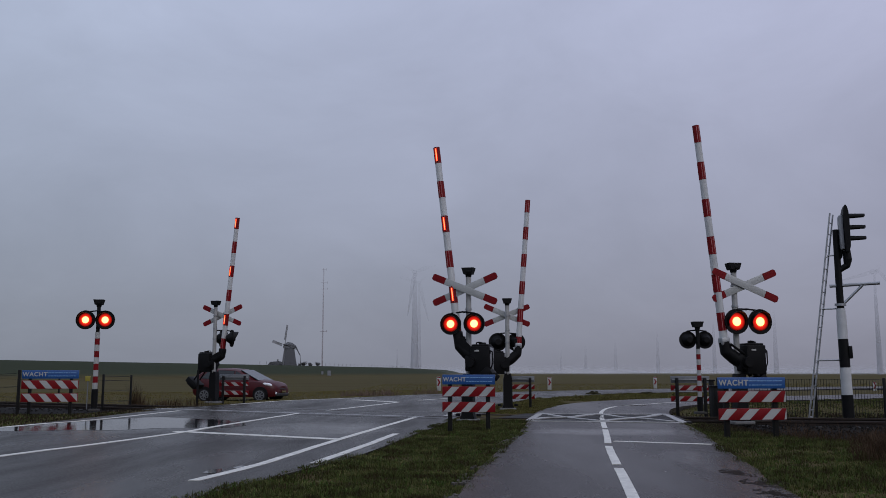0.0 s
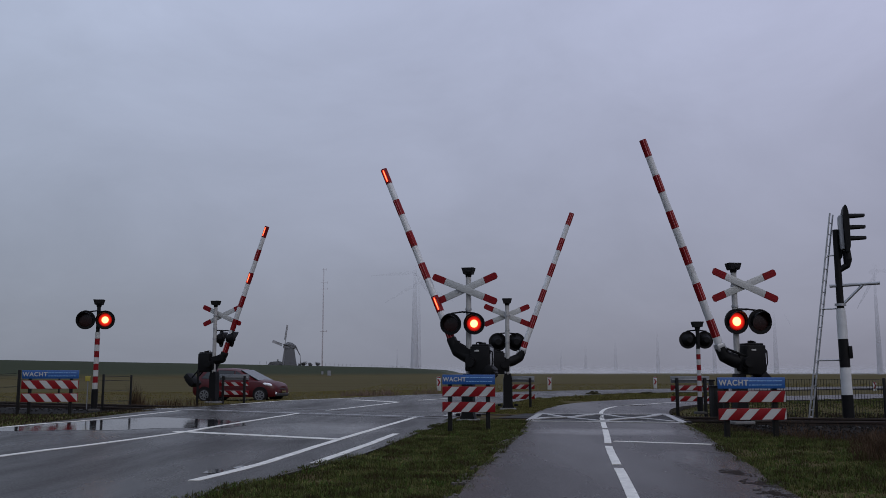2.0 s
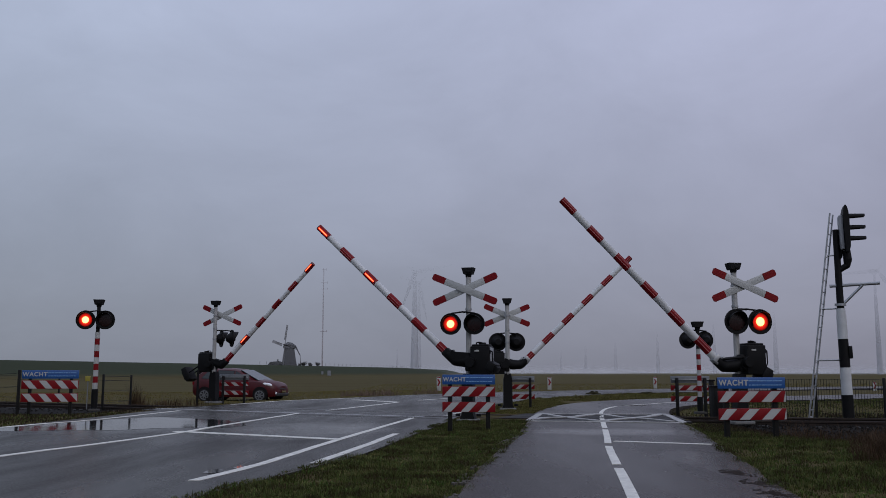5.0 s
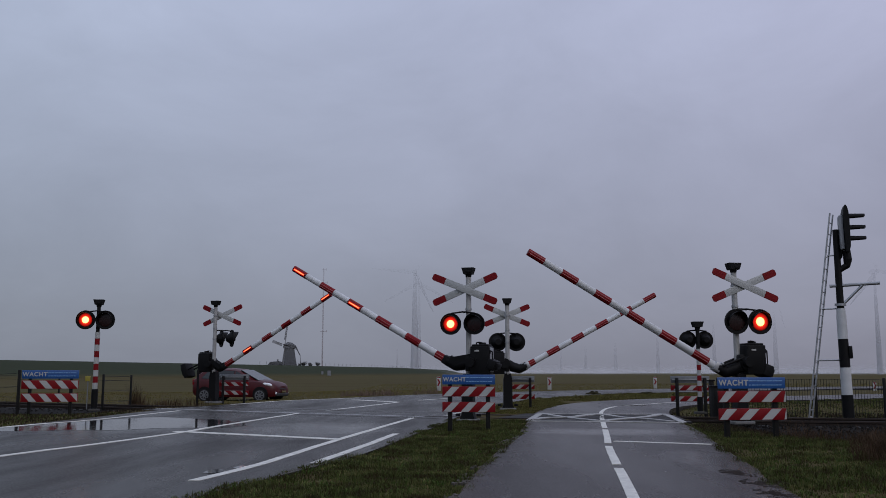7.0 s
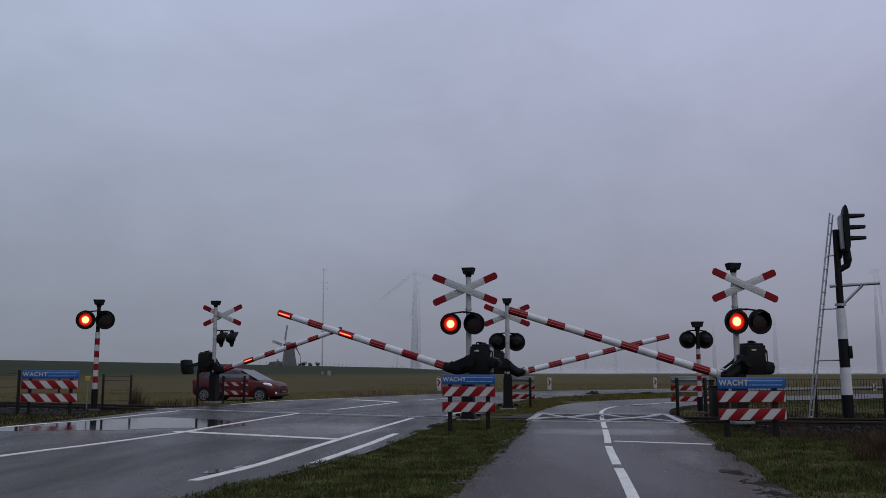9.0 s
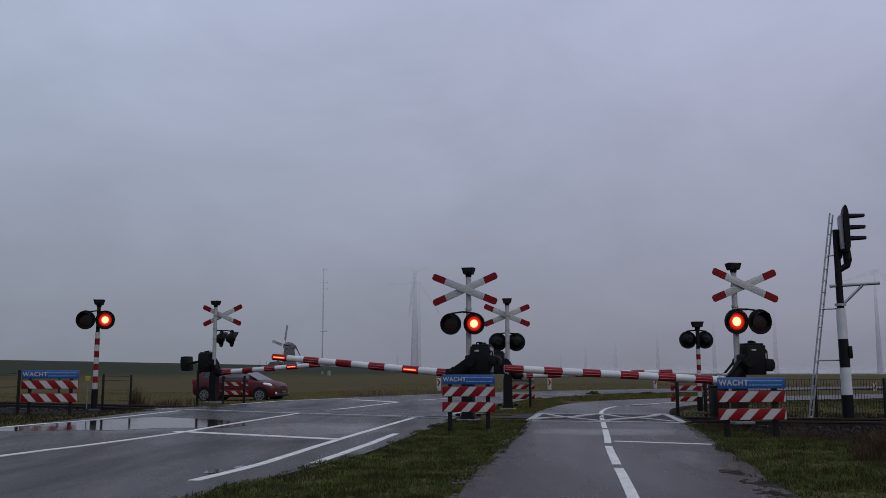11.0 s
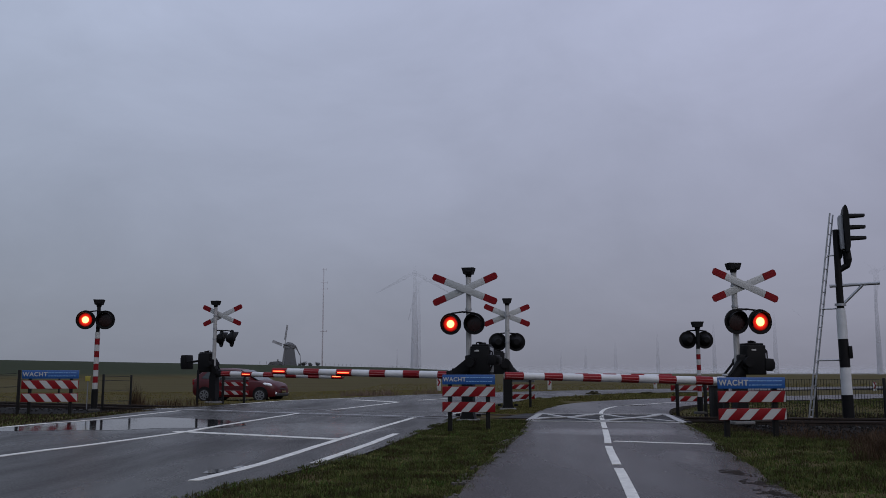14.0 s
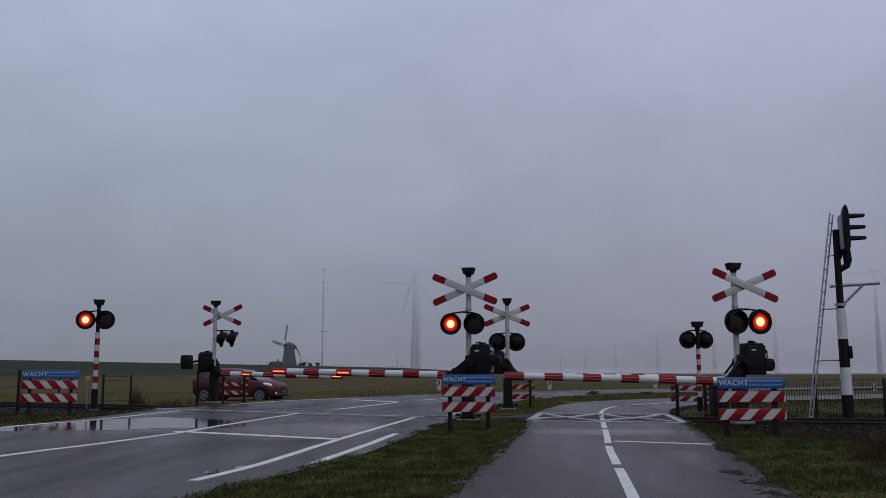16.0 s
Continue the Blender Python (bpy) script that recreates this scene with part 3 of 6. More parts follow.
def build_track():
    for lat in (-0.755, 0.755):
        bm = sweep(B(), along(track_l, lat, 0.004), RAIL)
        tagged(new("rail", finish(bm, "rail", M_RAIL)), "rusty steel rail of the single track", "rail", "rails of the track")
    # ballast bed, left and right of the road
    bed = [(-3.3, -0.42), (-2.4, -0.20), (-1.5, -0.10), (1.5, -0.10), (3.0, -0.20), (4.2, -0.27), (4.6, -0.45)]
    for sel, nm in ((lambda v: v.x > 5.5, 0), (lambda v: v.x < -8.6, 1)):
        seg = [v for v in track_l if sel(v)]
        bm = sweep(B(), along(seg, 0, 0.0), bed)
        tagged(new("ballast_bed", finish(bm, "ballast_bed", M_BALLAST)), "dark stone ballast bed under the rails", "ballast", kind="structure")
    rnd = random.Random(5)
    verts, faces = [], []
    for v in track_l:
        if not (5.4 < v.x < 24 or -34 < v.x < -8.4):
            continue
        for _ in range(330 if v.x > 0 else 100):
            a = rnd.uniform(-4.3, 3.0)
            x, y = v.x + rnd.uniform(-0.3, 0.3), v.y + a
            z = -0.10 - 0.066 * max(0, abs(a) - 1.5) - (0.13 * max(0, a - 2.4)) + rnd.uniform(-0.01, 0.02)
            r = rnd.uniform(0.025, 0.05)
            base = len(verts)
            for q in ((1, 0, 0), (0, 1, 0), (-1, 0, 0), (0, -1, 0), (0, 0, 1)):
                verts.append((x + r * (q[0] + rnd.uniform(-.4, .4)), y + r * (q[1] + rnd.uniform(-.4, .4)), z + r * (0.9 * q[2] + rnd.uniform(-.3, .2))))
            faces += [(base + i, base + (i + 1) % 4, base + 4) for i in range(4)]
    me = bpy.data.meshes.new("ballast_stones")
    me.from_pydata(verts, [], faces)
    me.materials.append(M_BALLAST)
    tagged(new("ballast_stones", me), "loose dark ballast stones along the rails", "ballast", kind="stuff")
    # sleepers
    bm = box(B(), 0, 0, 0, 0.24, 2.5, 0.16, 0.02)
    me = finish(bm, "sleeper", M_SLEEPER)
    dist = 0.0
    for a, b in zip(track_l, track_l[1:]):
        dist += (b - a).length
        if dist > 0.6 and (6.8 < a.x < 34 or -40 < a.x < -8.8):
            dist = 0.0
            d = (b - a).normalized()
            ob = new("sleeper", me)
            ob.matrix_basis = pose(a.x, a.y, -0.17, 0, 0, math.degrees(math.atan2(d.y, d.x)))
            tagged(ob, "grey concrete sleeper half sunk in ballast", "sleeper", "sleepers of the track")
    # crossing panels between and beside the rails
    panels = thing("crossing_panels", pose(0, 0, 0), "dark wet rubber and concrete panels between the rails", "crossing panels", kind="structure")
    seg = [v for v in track_l if -8.6 < v.x < 6.3]
    for lo, hi in ((-0.69, -0.01), (0.01, 0.69), (1.08, 1.6), (-1.5, -0.80)):
        pts = along(seg, (lo + hi) / 2, 0.0)
        for a, b in zip(pts[::2], pts[2::2]):
            mid, d = (a + b) / 2, (b - a)
            if not on_road(mid.x, mid.y):
                continue
            bm = box(B(), 0, 0, -0.045, d.length - 0.006, hi - lo, 0.10, 0.004)
            part("panel", bm, M_PANEL if mid.x > 1.3 else M_ROAD, panels, at=pose(mid.x, mid.y, 0.0, 0, 0, math.degrees(math.atan2(d.y, d.x))))


build_track()


def edge_beam(lat, x0, x1, label):
    """A pale concrete beam that closes the crossing panels towards the road."""
    seg = [v for v in track_l if x0 < v.x < x1]
    bm = sweep(B(), along(seg, lat, 0.010), [(-0.09, 0.0), (0.09, 0.0), (0.09, -0.12), (-0.09, -0.12)])
    return tagged(new("edge_beam", finish(bm, "edge_beam", M_BEAM)), label, "edge beam", kind="structure")


M_BEAM = mat("pale_wet_beam", (0.30, 0.30, 0.30), 0.45, var=0.35, scale=4, bscale=50, bump=0.2)
edge_beam(0.98, -7.6, 0.35, "pale worn concrete edge beam of the road crossing")


def puddle(outline, label):
    """A thin sheet of standing water with a wavering edge."""
    line = curve(list(outline) + [outline[0]], 0.15)[:-1]
    bm = B()
    c = sum(line, Vector()) / len(line)
    vs = [bm.verts.new((v.x + 0.06 * noise.noise((v.x * 2.3, v.y * 2.3, 1)), v.y + 0.16 * noise.noise((v.x * 2, v.y * 2, 5)), 0.0)) for v in line]
    bm.faces.new(vs)
    bmesh.ops.triangulate(bm, faces=bm.faces[:])
    ob = new("puddle", finish(bm, "puddle", M_WATER))
    ob.matrix_basis = pose(0, 0, 0.003)
    return tagged(ob, label, "puddle", kind="structure")


puddle([(-8.6, 15.3), (-7.61, 15.95), (-6.96, 16.05), (-6.57, 16.25), (-5.84, 16.2), (-5.29, 16.6), (-4.83, 16.9), (-4.1, 16.9), (-3.8, 17.9), (-4.5, 19.5), (-5.59, 20.3), (-6.48, 20.9), (-7.15, 19.9), (-7.55, 18.7), (-7.95, 17.3), (-8.5, 16.2)], "shallow rain puddle along the road's edge")


puddle([(-2.44, 9.35), (-2.30, 9.3), (-2.26, 9.5), (-2.34, 9.68), (-2.43, 9.6)], "small rain puddle beside the white line")
puddle([(-2.22, 9.72), (-2.14, 9.7), (-2.12, 9.9), (-2.19, 9.98)], "small rain puddle beside the white line")


M_SOIL = mat("washed_soil", (0.115, 0.098, 0.078), 0.9, spec=0.1, var=0.45, scale=1.2, bscale=45, tone=(0.034, 0.028, 0.019))


def soil_crumbs():
    """Crumbs of earth and dead leaf washed over the asphalt's edges."""
    rnd = random.Random(17)
    verts, faces = [], []
    for line, sgn, n, reach in ((pfar_l, -1, 2600, 0.10), (pnear_l, 1, 2600, 0.16), (near_l, 1, 1500, 0.10)):
        seg = [v for v in line if 6.5 < v.y < 20]
        for _ in range(n):
            k = rnd.randrange(1, len(seg) - 1)
            d = (seg[k + 1] - seg[k - 1]).normalized()
            p = seg[k].lerp(seg[k + 1], rnd.random())
            dens = 0.5 + noise.noise((p.x * 1.3, p.y * 1.3, 4.0)) * 1.2
            if rnd.random() > dens:
                continue
            off = sgn * reach * rnd.random() ** 2.2
            x, y = p.x - d.y * off, p.y + d.x * off
            r = rnd.uniform(0.002, 0.008)
            b0 = len(verts)
            a0 = rnd.uniform(0, 6.28)
            for i in range(4):
                q = r * rnd.uniform(0.6, 1.3)
                verts.append((x + q * math.cos(a0 + i * 1.571), y + q * math.sin(a0 + i * 1.571), 0.001))
            verts.append((x, y, 0.003 + r * 0.5))
            faces += [(b0 + i, b0 + (i + 1) % 4, b0 + 4) for i in range(4)]
    me = bpy.data.meshes.new("soil_crumbs")
    me.from_pydata(verts, [], faces)
    me.materials.append(M_SOIL)
    tagged(new("soil_crumbs", me), "brown crumbs of soil washed over the asphalt", "soil", kind="stuff")


soil_crumbs()


M_EDGING = mat("broken_edge_concrete", (0.072, 0.064, 0.054), 0.85, var=0.5, scale=5, bscale=60, bump=0.3, spec=0.2)


def broken_edging():
    """Chips of an old concrete edge strip left between the path and the verge."""
    rnd = random.Random(23)
    seg = [v for v in curve(PATH_FAR, 0.12) if 6.8 < v.y < 15]
    verts, faces = [], []
    for a, b in zip(seg, seg[1:]):
        if noise.noise((a.x * 1.2, a.y * 0.9, 6.0)) + rnd.uniform(-0.25, 0.25) < 0.0:
            continue
        d = (b - a).normalized()
        side_way = Vector((-d.y, d.x, 0))
        for _ in range(6):
            c = a.lerp(b, rnd.random()) + side_way * rnd.uniform(-0.02, 0.11)
            r, base, turn = rnd.uniform(0.012, 0.042), len(verts), rnd.uniform(0, 6.28)
            for k in range(6):
                q = r * rnd.uniform(0.5, 1.2)
                p = c + d * (1.5 * q * math.cos(turn + k * 1.047)) + side_way * (0.7 * q * math.sin(turn + k * 1.047))
                verts.append((p.x, p.y, 0.004 + rnd.uniform(0, 0.006)))
                verts.append((p.x, p.y, -0.03))
            faces.append(tuple(base + 2 * k for k in range(6)))
            faces += [(base + 2 * k, base + 2 * k + 1, base + (2 * k + 3) % 12, base + (2 * k + 2) % 12) for k in range(6)]
    me = bpy.data.meshes.new("broken_edging")
    me.from_pydata(verts, [], faces)
    me.materials.append(M_EDGING)
    tagged(new("broken_edging", me), "pale broken chips of an old concrete path edge", "edging", kind="stuff")


broken_edging()


def mud_smear(outline, seed):
    """Wet soil washed on to the path: a patch of many small crumbs, thinner towards its rim."""
    rnd = random.Random(seed)
    c = sum((Vector((*p, 0)) for p in outline), Vector()) / len(outline)
    rx, ry = (max(p[k] for p in outline) - min(p[k] for p in outline) for k in (0, 1))
    verts, faces = [], []
    for _ in range(int(9000 * rx * ry) + 150):
        a, q = rnd.uniform(0, 6.283), rnd.random() ** 0.8
        x, y = c.x + 0.55 * rx * q * math.cos(a), c.y + 0.55 * ry * q * math.sin(a)
        if noise.noise((x * 11, y * 11, 2.0)) + 0.5 * (1 - q) + rnd.uniform(-0.25, 0.25) < 0.26:
            continue
        r, base, turn = rnd.uniform(0.003, 0.010), len(verts), rnd.uniform(0, 6.283)
        for k in range(5):
            e = r * rnd.uniform(0.6, 1.4)
            verts.append((x + e * math.cos(turn + k * 1.2566), y + e * math.sin(turn + k * 1.2566), 0.0008))
        verts.append((x, y, 0.002 + 0.35 * r))
        faces += [(base + k, base + (k + 1) % 5, base + 5) for k in range(5)]
    me = bpy.data.meshes.new("mud_smear")
    me.from_pydata(verts, [], faces)
    me.materials.append(M_MUD)
    return tagged(new("mud_smear", me), "dark wet soil smeared over the path's edge", "mud", kind="stuff")


for seed, smear in enumerate(([(2.78, 8.66), (2.98, 8.85), (3.06, 8.58), (3.13, 8.45), (2.93, 8.24), (2.74, 8.2)], [(2.67, 8.01), (2.86, 8.12), (2.91, 7.79), (2.88, 7.54), (2.69, 7.58), (2.62, 7.72)],
              [(2.98, 9.55), (3.12, 9.77), (3.04, 9.33), (2.92, 9.08), (2.87, 9.13)], [(2.87, 9.49), (2.96, 9.6), (2.89, 9.33), (2.81, 9.23)], [(5.5, 28.6), (6.3, 28.9), (6.4, 28.5), (5.6, 28.3)])):
    mud_smear(smear, seed)


# ---------------------------------------------------------------- flashing lamps
FLASHERS = []


def lamp_unit(parent, x, z, y, phase, yaw=0.0, size=1.0):
    """A round black backplate with a hood and a lamp that turns inside its housing. phase: A or B take turns, a and b with a shorter A; '' for one that is dark."""
    lamp = part("lamp", ring(B(), 0.190, 0.252, -0.012, 0.012), M_BLACK, parent, "round black lamp backplate", pose(x, y, z, 0, 0, yaw) @ Matrix.Diagonal((size, size, size, 1)))
    part("rim", ring(B(), 0.244, 0.258, -0.028, 0.014), M_BLACK, lamp)
    bm = cyl(B(), (0, 0.012, 0), (0, 0.17, 0), 0.192, 0.085, 20)
    part("housing", bm, M_CAST, lamp)
    bm = B()
    seg, rows = 18, []
    for i in range(seg + 1):
        a = radians(-25 + 230 * i / seg)
        out = 0.20 * (0.35 + 0.65 * max(0, math.sin(a)))
        rows.append([bm.verts.new((r * math.cos(a), y0, r * math.sin(a))) for r, y0 in ((0.196, 0.0), (0.194, -out), (0.200, -out), (0.202, 0.0))])
    for r0, r1 in zip(rows, rows[1:]):
        for i in range(4):
            bm.faces.new((r0[i], r0[(i + 1) % 4], r1[(i + 1) % 4], r1[i]))
    part("hood", bm, M_BLACK, lamp, "short black lamp hood")
    # lens drawn oversize, so its dim red rim stands in for glow on the backplate
    bm = B()
    seg = 24
    front, back, c0, c1 = [], [], bm.verts.new((0, -0.03, 0)), bm.verts.new((0, 0.03, 0))
    for i in range(seg):
        a = 2 * math.pi * i / seg
        front.append(bm.verts.new((0.184 * math.cos(a), -0.008, 0.184 * math.sin(a))))
        back.append(bm.verts.new((0.184 * math.cos(a), 0.008, 0.184 * math.sin(a))))
    for i in range(seg):
        j = (i + 1) % seg
        bm.faces.new((c0, front[j], front[i])).material_index = 0
        bm.faces.new((c1, back[i], back[j])).material_index = 1
        bm.faces.new((front[i], front[j], back[j], back[i])).material_index = 1
    bulb = part("lens", bm, [M_LIT if phase else M_LENS_OFF, M_LENS_OFF], lamp, "red signal lens")
    if phase:
        FLASHERS.append((bulb, phase, "z"))
    return lamp


def bell_head(parent, z, y=0.0):
    """The flared black bell housing at the top of a post."""
    bm = B()
    cyl(bm, (0, y, z - 0.20), (0, y, z - 0.12), 0.062, 0.075, 14)
    prof = [(-0.09, -0.14), (0.09, -0.14), (0.135, 0.0), (-0.135, 0.0)]
    prism(bm, [(a, z + b) for a, b in prof], y - 0.11, y + 0.11)
    box(bm, 0.03, y - 0.115, z - 0.09, 0.10, 0.03, 0.06, 0.008)
    return part("bell", bm, M_CAST, parent, "black flared bell housing")


# ---------------------------------------------------------------- the four half barriers
BOOMS, WEIGHTS = [], []


def barrier(name_label, at, rz, tip, pitch, offset_cross=0.0, lamp_x=0.0, lamp_yaw=0.0, bracket_yaw=0.0, lamp_size=1.0, phases=("", ""), weight=0.5, lit=(), pivot=(0.08, 1.22), side_y=-1, dz=0.0, arm_len=1.0, root=0.5, block=0.34, slim=0.04, drop=0.32, crank="plate"):
    th = thing("level_crossing_barrier", pose(*at, 0, 0, rz), name_label, "crossing barrier", "half barriers of the crossing")
    # foot
    bm = box(B(), 0.0, 0.0, 0.0, 0.44, 0.36, 0.06, 0.015)
    part("foot_plate", bm, M_CONC, th, "pale concrete foot")
    bm = B()
    prism(bm, [(-0.16, 0.03), (0.16, 0.03), (0.125, 0.14), (0.12, 0.80), (0.085, 0.98), (-0.085, 0.98), (-0.12, 0.80), (-0.125, 0.14)], -0.11, 0.11)
    box(bm, -0.23, 0, 0.11, 0.10, 0.06, 0.06, 0.01)
    box(bm, 0.23, 0, 0.11, 0.10, 0.06, 0.06, 0.01)
    part("pedestal", bm, M_CAST, th, "black cast pedestal")
    # post and cross
    bm = cyl(B(), (0, 0.05, 0.95), (0, 0.05, 3.10 + dz), 0.062, 0.058, 18)
    part("post", bm, M_POST, th, "pale grey round post")
    bm = B()
    for z in (2.78 + dz, 2.36 + dz, 2.02 + dz):
        cyl(bm, (0, 0.05, z - 0.02), (0, 0.05, z + 0.02), 0.070, 0.070, 18)
    part("clamp", bm, M_ZINC, th)
    bell_head(th, 3.26 + dz, 0.05)
    for sgn in (1, -1):
        yy = -0.05 - 0.02 * sgn
        m = pose(offset_cross, yy, 2.79 + dz, 0, 22.5 * sgn, 0)
        bm = box(B(), 0, 0, 0, 0.94 * arm_len, 0.018, 0.15, 0.006)
        arm = part("cross_arm", bm, M_WHITE_SIGN, th, "white cross arm with red ends", m)
        for s2 in (1, -1):
            out = [(0.47, -0.075), (0.73, -0.075), (0.77, -0.045), (0.77, 0.045), (0.73, 0.075), (0.47, 0.075)]
            bm = prism(B(), [(s2 * a * arm_len, b) for a, b in out], -0.009, 0.009)
            part("arm_end", bm, M_RED_DARK, arm, "dull red arm end")
            bm = prism(B(), [(s2 * a * arm_len, b) for a, b in ((0.475, -0.060), (0.72, -0.060), (0.755, -0.04), (0.755, 0.04), (0.72, 0.060), (0.475, 0.060))], -0.0125, 0.0125)
            part("reflector_sheet", bm, M_RED, arm)
    # lamps on their bracket
    c, s = math.cos(radians(bracket_yaw)), math.sin(radians(bracket_yaw))
    bm = B()
    tube(bm, [(lamp_x - 0.26 * c, -0.06 - 0.26 * s, 2.27 + dz), (lamp_x, -0.06, 2.30 + dz), (lamp_x + 0.26 * c, -0.06 + 0.26 * s, 2.27 + dz)], [0.018, 0.018, 0.018], 8)
    tube(bm, [(0, 0.02, 2.30 + dz), (lamp_x * 0.5, -0.03, 2.30 + dz), (lamp_x, -0.06, 2.29 + dz)], [0.02, 0.02, 0.02], 8)
    part("lamp_bracket", bm, M_BLACK, th)
    for dx, ph in ((-0.26, phases[0]), (0.26, phases[1])):
        lamp_unit(th, lamp_x + dx * c, 2.04 + dz, -0.10 + dx * s, ph, lamp_yaw, lamp_size)
    # machine cabinet beside the post
    bm = B()
    box(bm, 0.30, 0.0, 1.26, 0.42, 0.40, 0.60, 0.025)
    box(bm, 0.30, 0.0, 1.575, 0.36, 0.34, 0.05, 0.015)
    box(bm, 0.04, 0.0, 1.20, 0.16, 0.28, 0.34, 0.03)
    cyl(bm, (0.10, -0.28, 1.22), (0.10, 0.28, 1.22), 0.10, 0.10, 18)
    cab = part("machine_cabinet", bm, M_CAST, th, "black drive cabinet")
    bm = cyl(B(), (0.34, 0.0, 1.59), (0.34, 0.0, 1.64), 0.07, 0.05, 14)
    box(bm, 0.26, 0.0, 1.62, 0.05, 0.05, 0.07, 0.01)
    part("cap", bm, M_CAST, cab)
    bm = box(B(), 0.24, -0.206, 1.46, 0.10, 0.012, 0.035, 0.004)
    part("plate", bm, M_POST, cab, "small pale plate")
    bm = box(B(), 0.515, 0.0, 1.27, 0.02, 0.30, 0.52, 0.006)
    part("door", bm, M_ZINC, cab, "grey cabinet door")
    bm = cyl(B(), (0.20, -0.202, 1.27), (0.20, -0.225, 1.27), 0.022, 0.02, 12)
    part("knob", bm, M_CAST, cab)
    for hz in (1.08, 1.44):
        part("hinge", cyl(B(), (0.515, -0.16, hz - 0.04), (0.515, -0.16, hz + 0.04), 0.016, seg=10), M_CAST, cab)
    bm = tube(B(), [(0.20, -0.06, 1.60), (0.20, -0.06, 1.635), (0.26, -0.06, 1.645), (0.32, -0.06, 1.635), (0.32, -0.06, 1.60)], [0.013] * 5, 8)
    part("lifting_handle", bm, M_CAST, cab)
    bm = tube(B(), [(0.44, -0.12, 1.50), (0.56, -0.14, 1.44), (0.57, -0.13, 1.20), (0.50, -0.12, 1.02)], [0.014] * 4, 8)
    part("cable", bm, M_BLACK, cab, "black cable")
    bm = B()
    for bx in (0.12, 0.48):
        for bz in (1.00, 1.52):
            cyl(bm, (bx, -0.198, bz), (bx, -0.214, bz), 0.014, seg=8)
    part("bolts", bm, M_CAST, cab)
    # boom: along local -x of its own space, hung on a cranked arm below the pivot
    bm = B()
    tube(bm, [(-0.02, 0, 0.0), (-0.30 * root, 0, -0.18), (-0.65 * root, 0, -drop + 0.02), (-root - 0.06, 0, -drop)], [0.15, 0.14, 0.125, 0.11], 14)
    for y in (-0.13, 0.13) if crank == "rods" else ():
        cyl(bm, (-0.03, y, 0.17), (-root, y, -drop + 0.07), 0.030, 0.024, 8)
        box(bm, 0.0, y, 0.06, 0.13, 0.03, 0.28, 0.01)
    for y in (-0.13, 0.11) if crank == "plate" else ():
        prism(bm, [(0.04, 0.13), (-0.05, 0.13), (-root - 0.01, -drop + 0.10), (-root + 0.05, -drop - 0.02), (-0.10, -0.14), (0.04, -0.14)], y, y + 0.02)
    cyl(bm, (0, -0.17, 0), (0, 0.17, 0), 0.14, 0.14, 18)
    boom = part("boom", bm, M_CAST, th, "black cranked boom arm", pose(pivot[0], 0, pivot[1]))
    bm = B()
    for y in (-0.16, 0.16):
        tube(bm, [(-0.02, y, 0.02), (weight * 0.55, y, 0.03), (weight, y, 0.02)], [0.045, slim, slim], 8)
    box(bm, weight + 0.12, 0, 0.02, 0.19, 0.44, block, 0.03)
    box(bm, weight + 0.235, 0, 0.02, 0.06, 0.34, 0.65 * block, 0.02)
    heavy = part("counterweight", bm, M_CAST, th, "black iron counterweight", pose(pivot[0], 0, pivot[1]))
    WEIGHTS.append(heavy)
    bm = B()
    box(bm, -root - 0.07, 0, -drop, 0.16, 0.19, 0.19, 0.03)
    box(bm, -root + 0.04, 0, -drop + 0.10, 0.14, 0.13, 0.05, 0.01, (0, 25, 0))
    part("clamp", bm, M_CAST if lit else M_ZINC, boom, "boom clamp")
    rad = lambda u: 0.083 - 0.014 * u / tip
    bm = cyl(B(), (-root, 0, -drop), (-tip, 0, -drop), rad(root), rad(tip), 20)
    part("pole", bm, M_WHITE, boom, "white tapered boom pole")
    n = 0
    u = tip
    while u - pitch * 0.47 > root - 0.06:
        a, b = u, u - pitch * 0.47
        bm = cyl(B(), (-a, 0, -drop), (-b, 0, -drop), rad(a) + 0.004, rad(b) + 0.004, 20)
        for dz2 in (0.34, -0.34):
            for s3 in (-1, 1):
                rr = rad((a + b) / 2) + 0.003
                box(bm, -(a + b) / 2, s3 * rr * math.cos(dz2), -drop + rr * math.sin(dz2), a - b - 0.02, 0.006, 0.010, mi=1)
        part("band", bm, [M_RED, M_RED_PALE], boom, "red reflective band")
        for code, ph in lit:
            if code == n:
                bm = B()
                bmesh.ops.create_cube(bm, size=1.0, matrix=Matrix.Diagonal((pitch * 0.37, 0.024, 0.060, 1)))
                for f in bm.faces:
                    f.material_index = 0 if f.normal.y < -0.1 else 1
                bar = part("boom_lamp", bm, [M_LIT_BAR, M_RED], boom, "lit red bar lamp on the boom", pose(-(a + b) / 2, side_y * (rad(a) + 0.006), -drop, 0, 0, 0 if side_y < 0 else 180))
                if ph:
                    FLASHERS.append((bar, ph, "x"))
        u -= pitch
        n += 1
    BOOMS.append(boom)
    return th


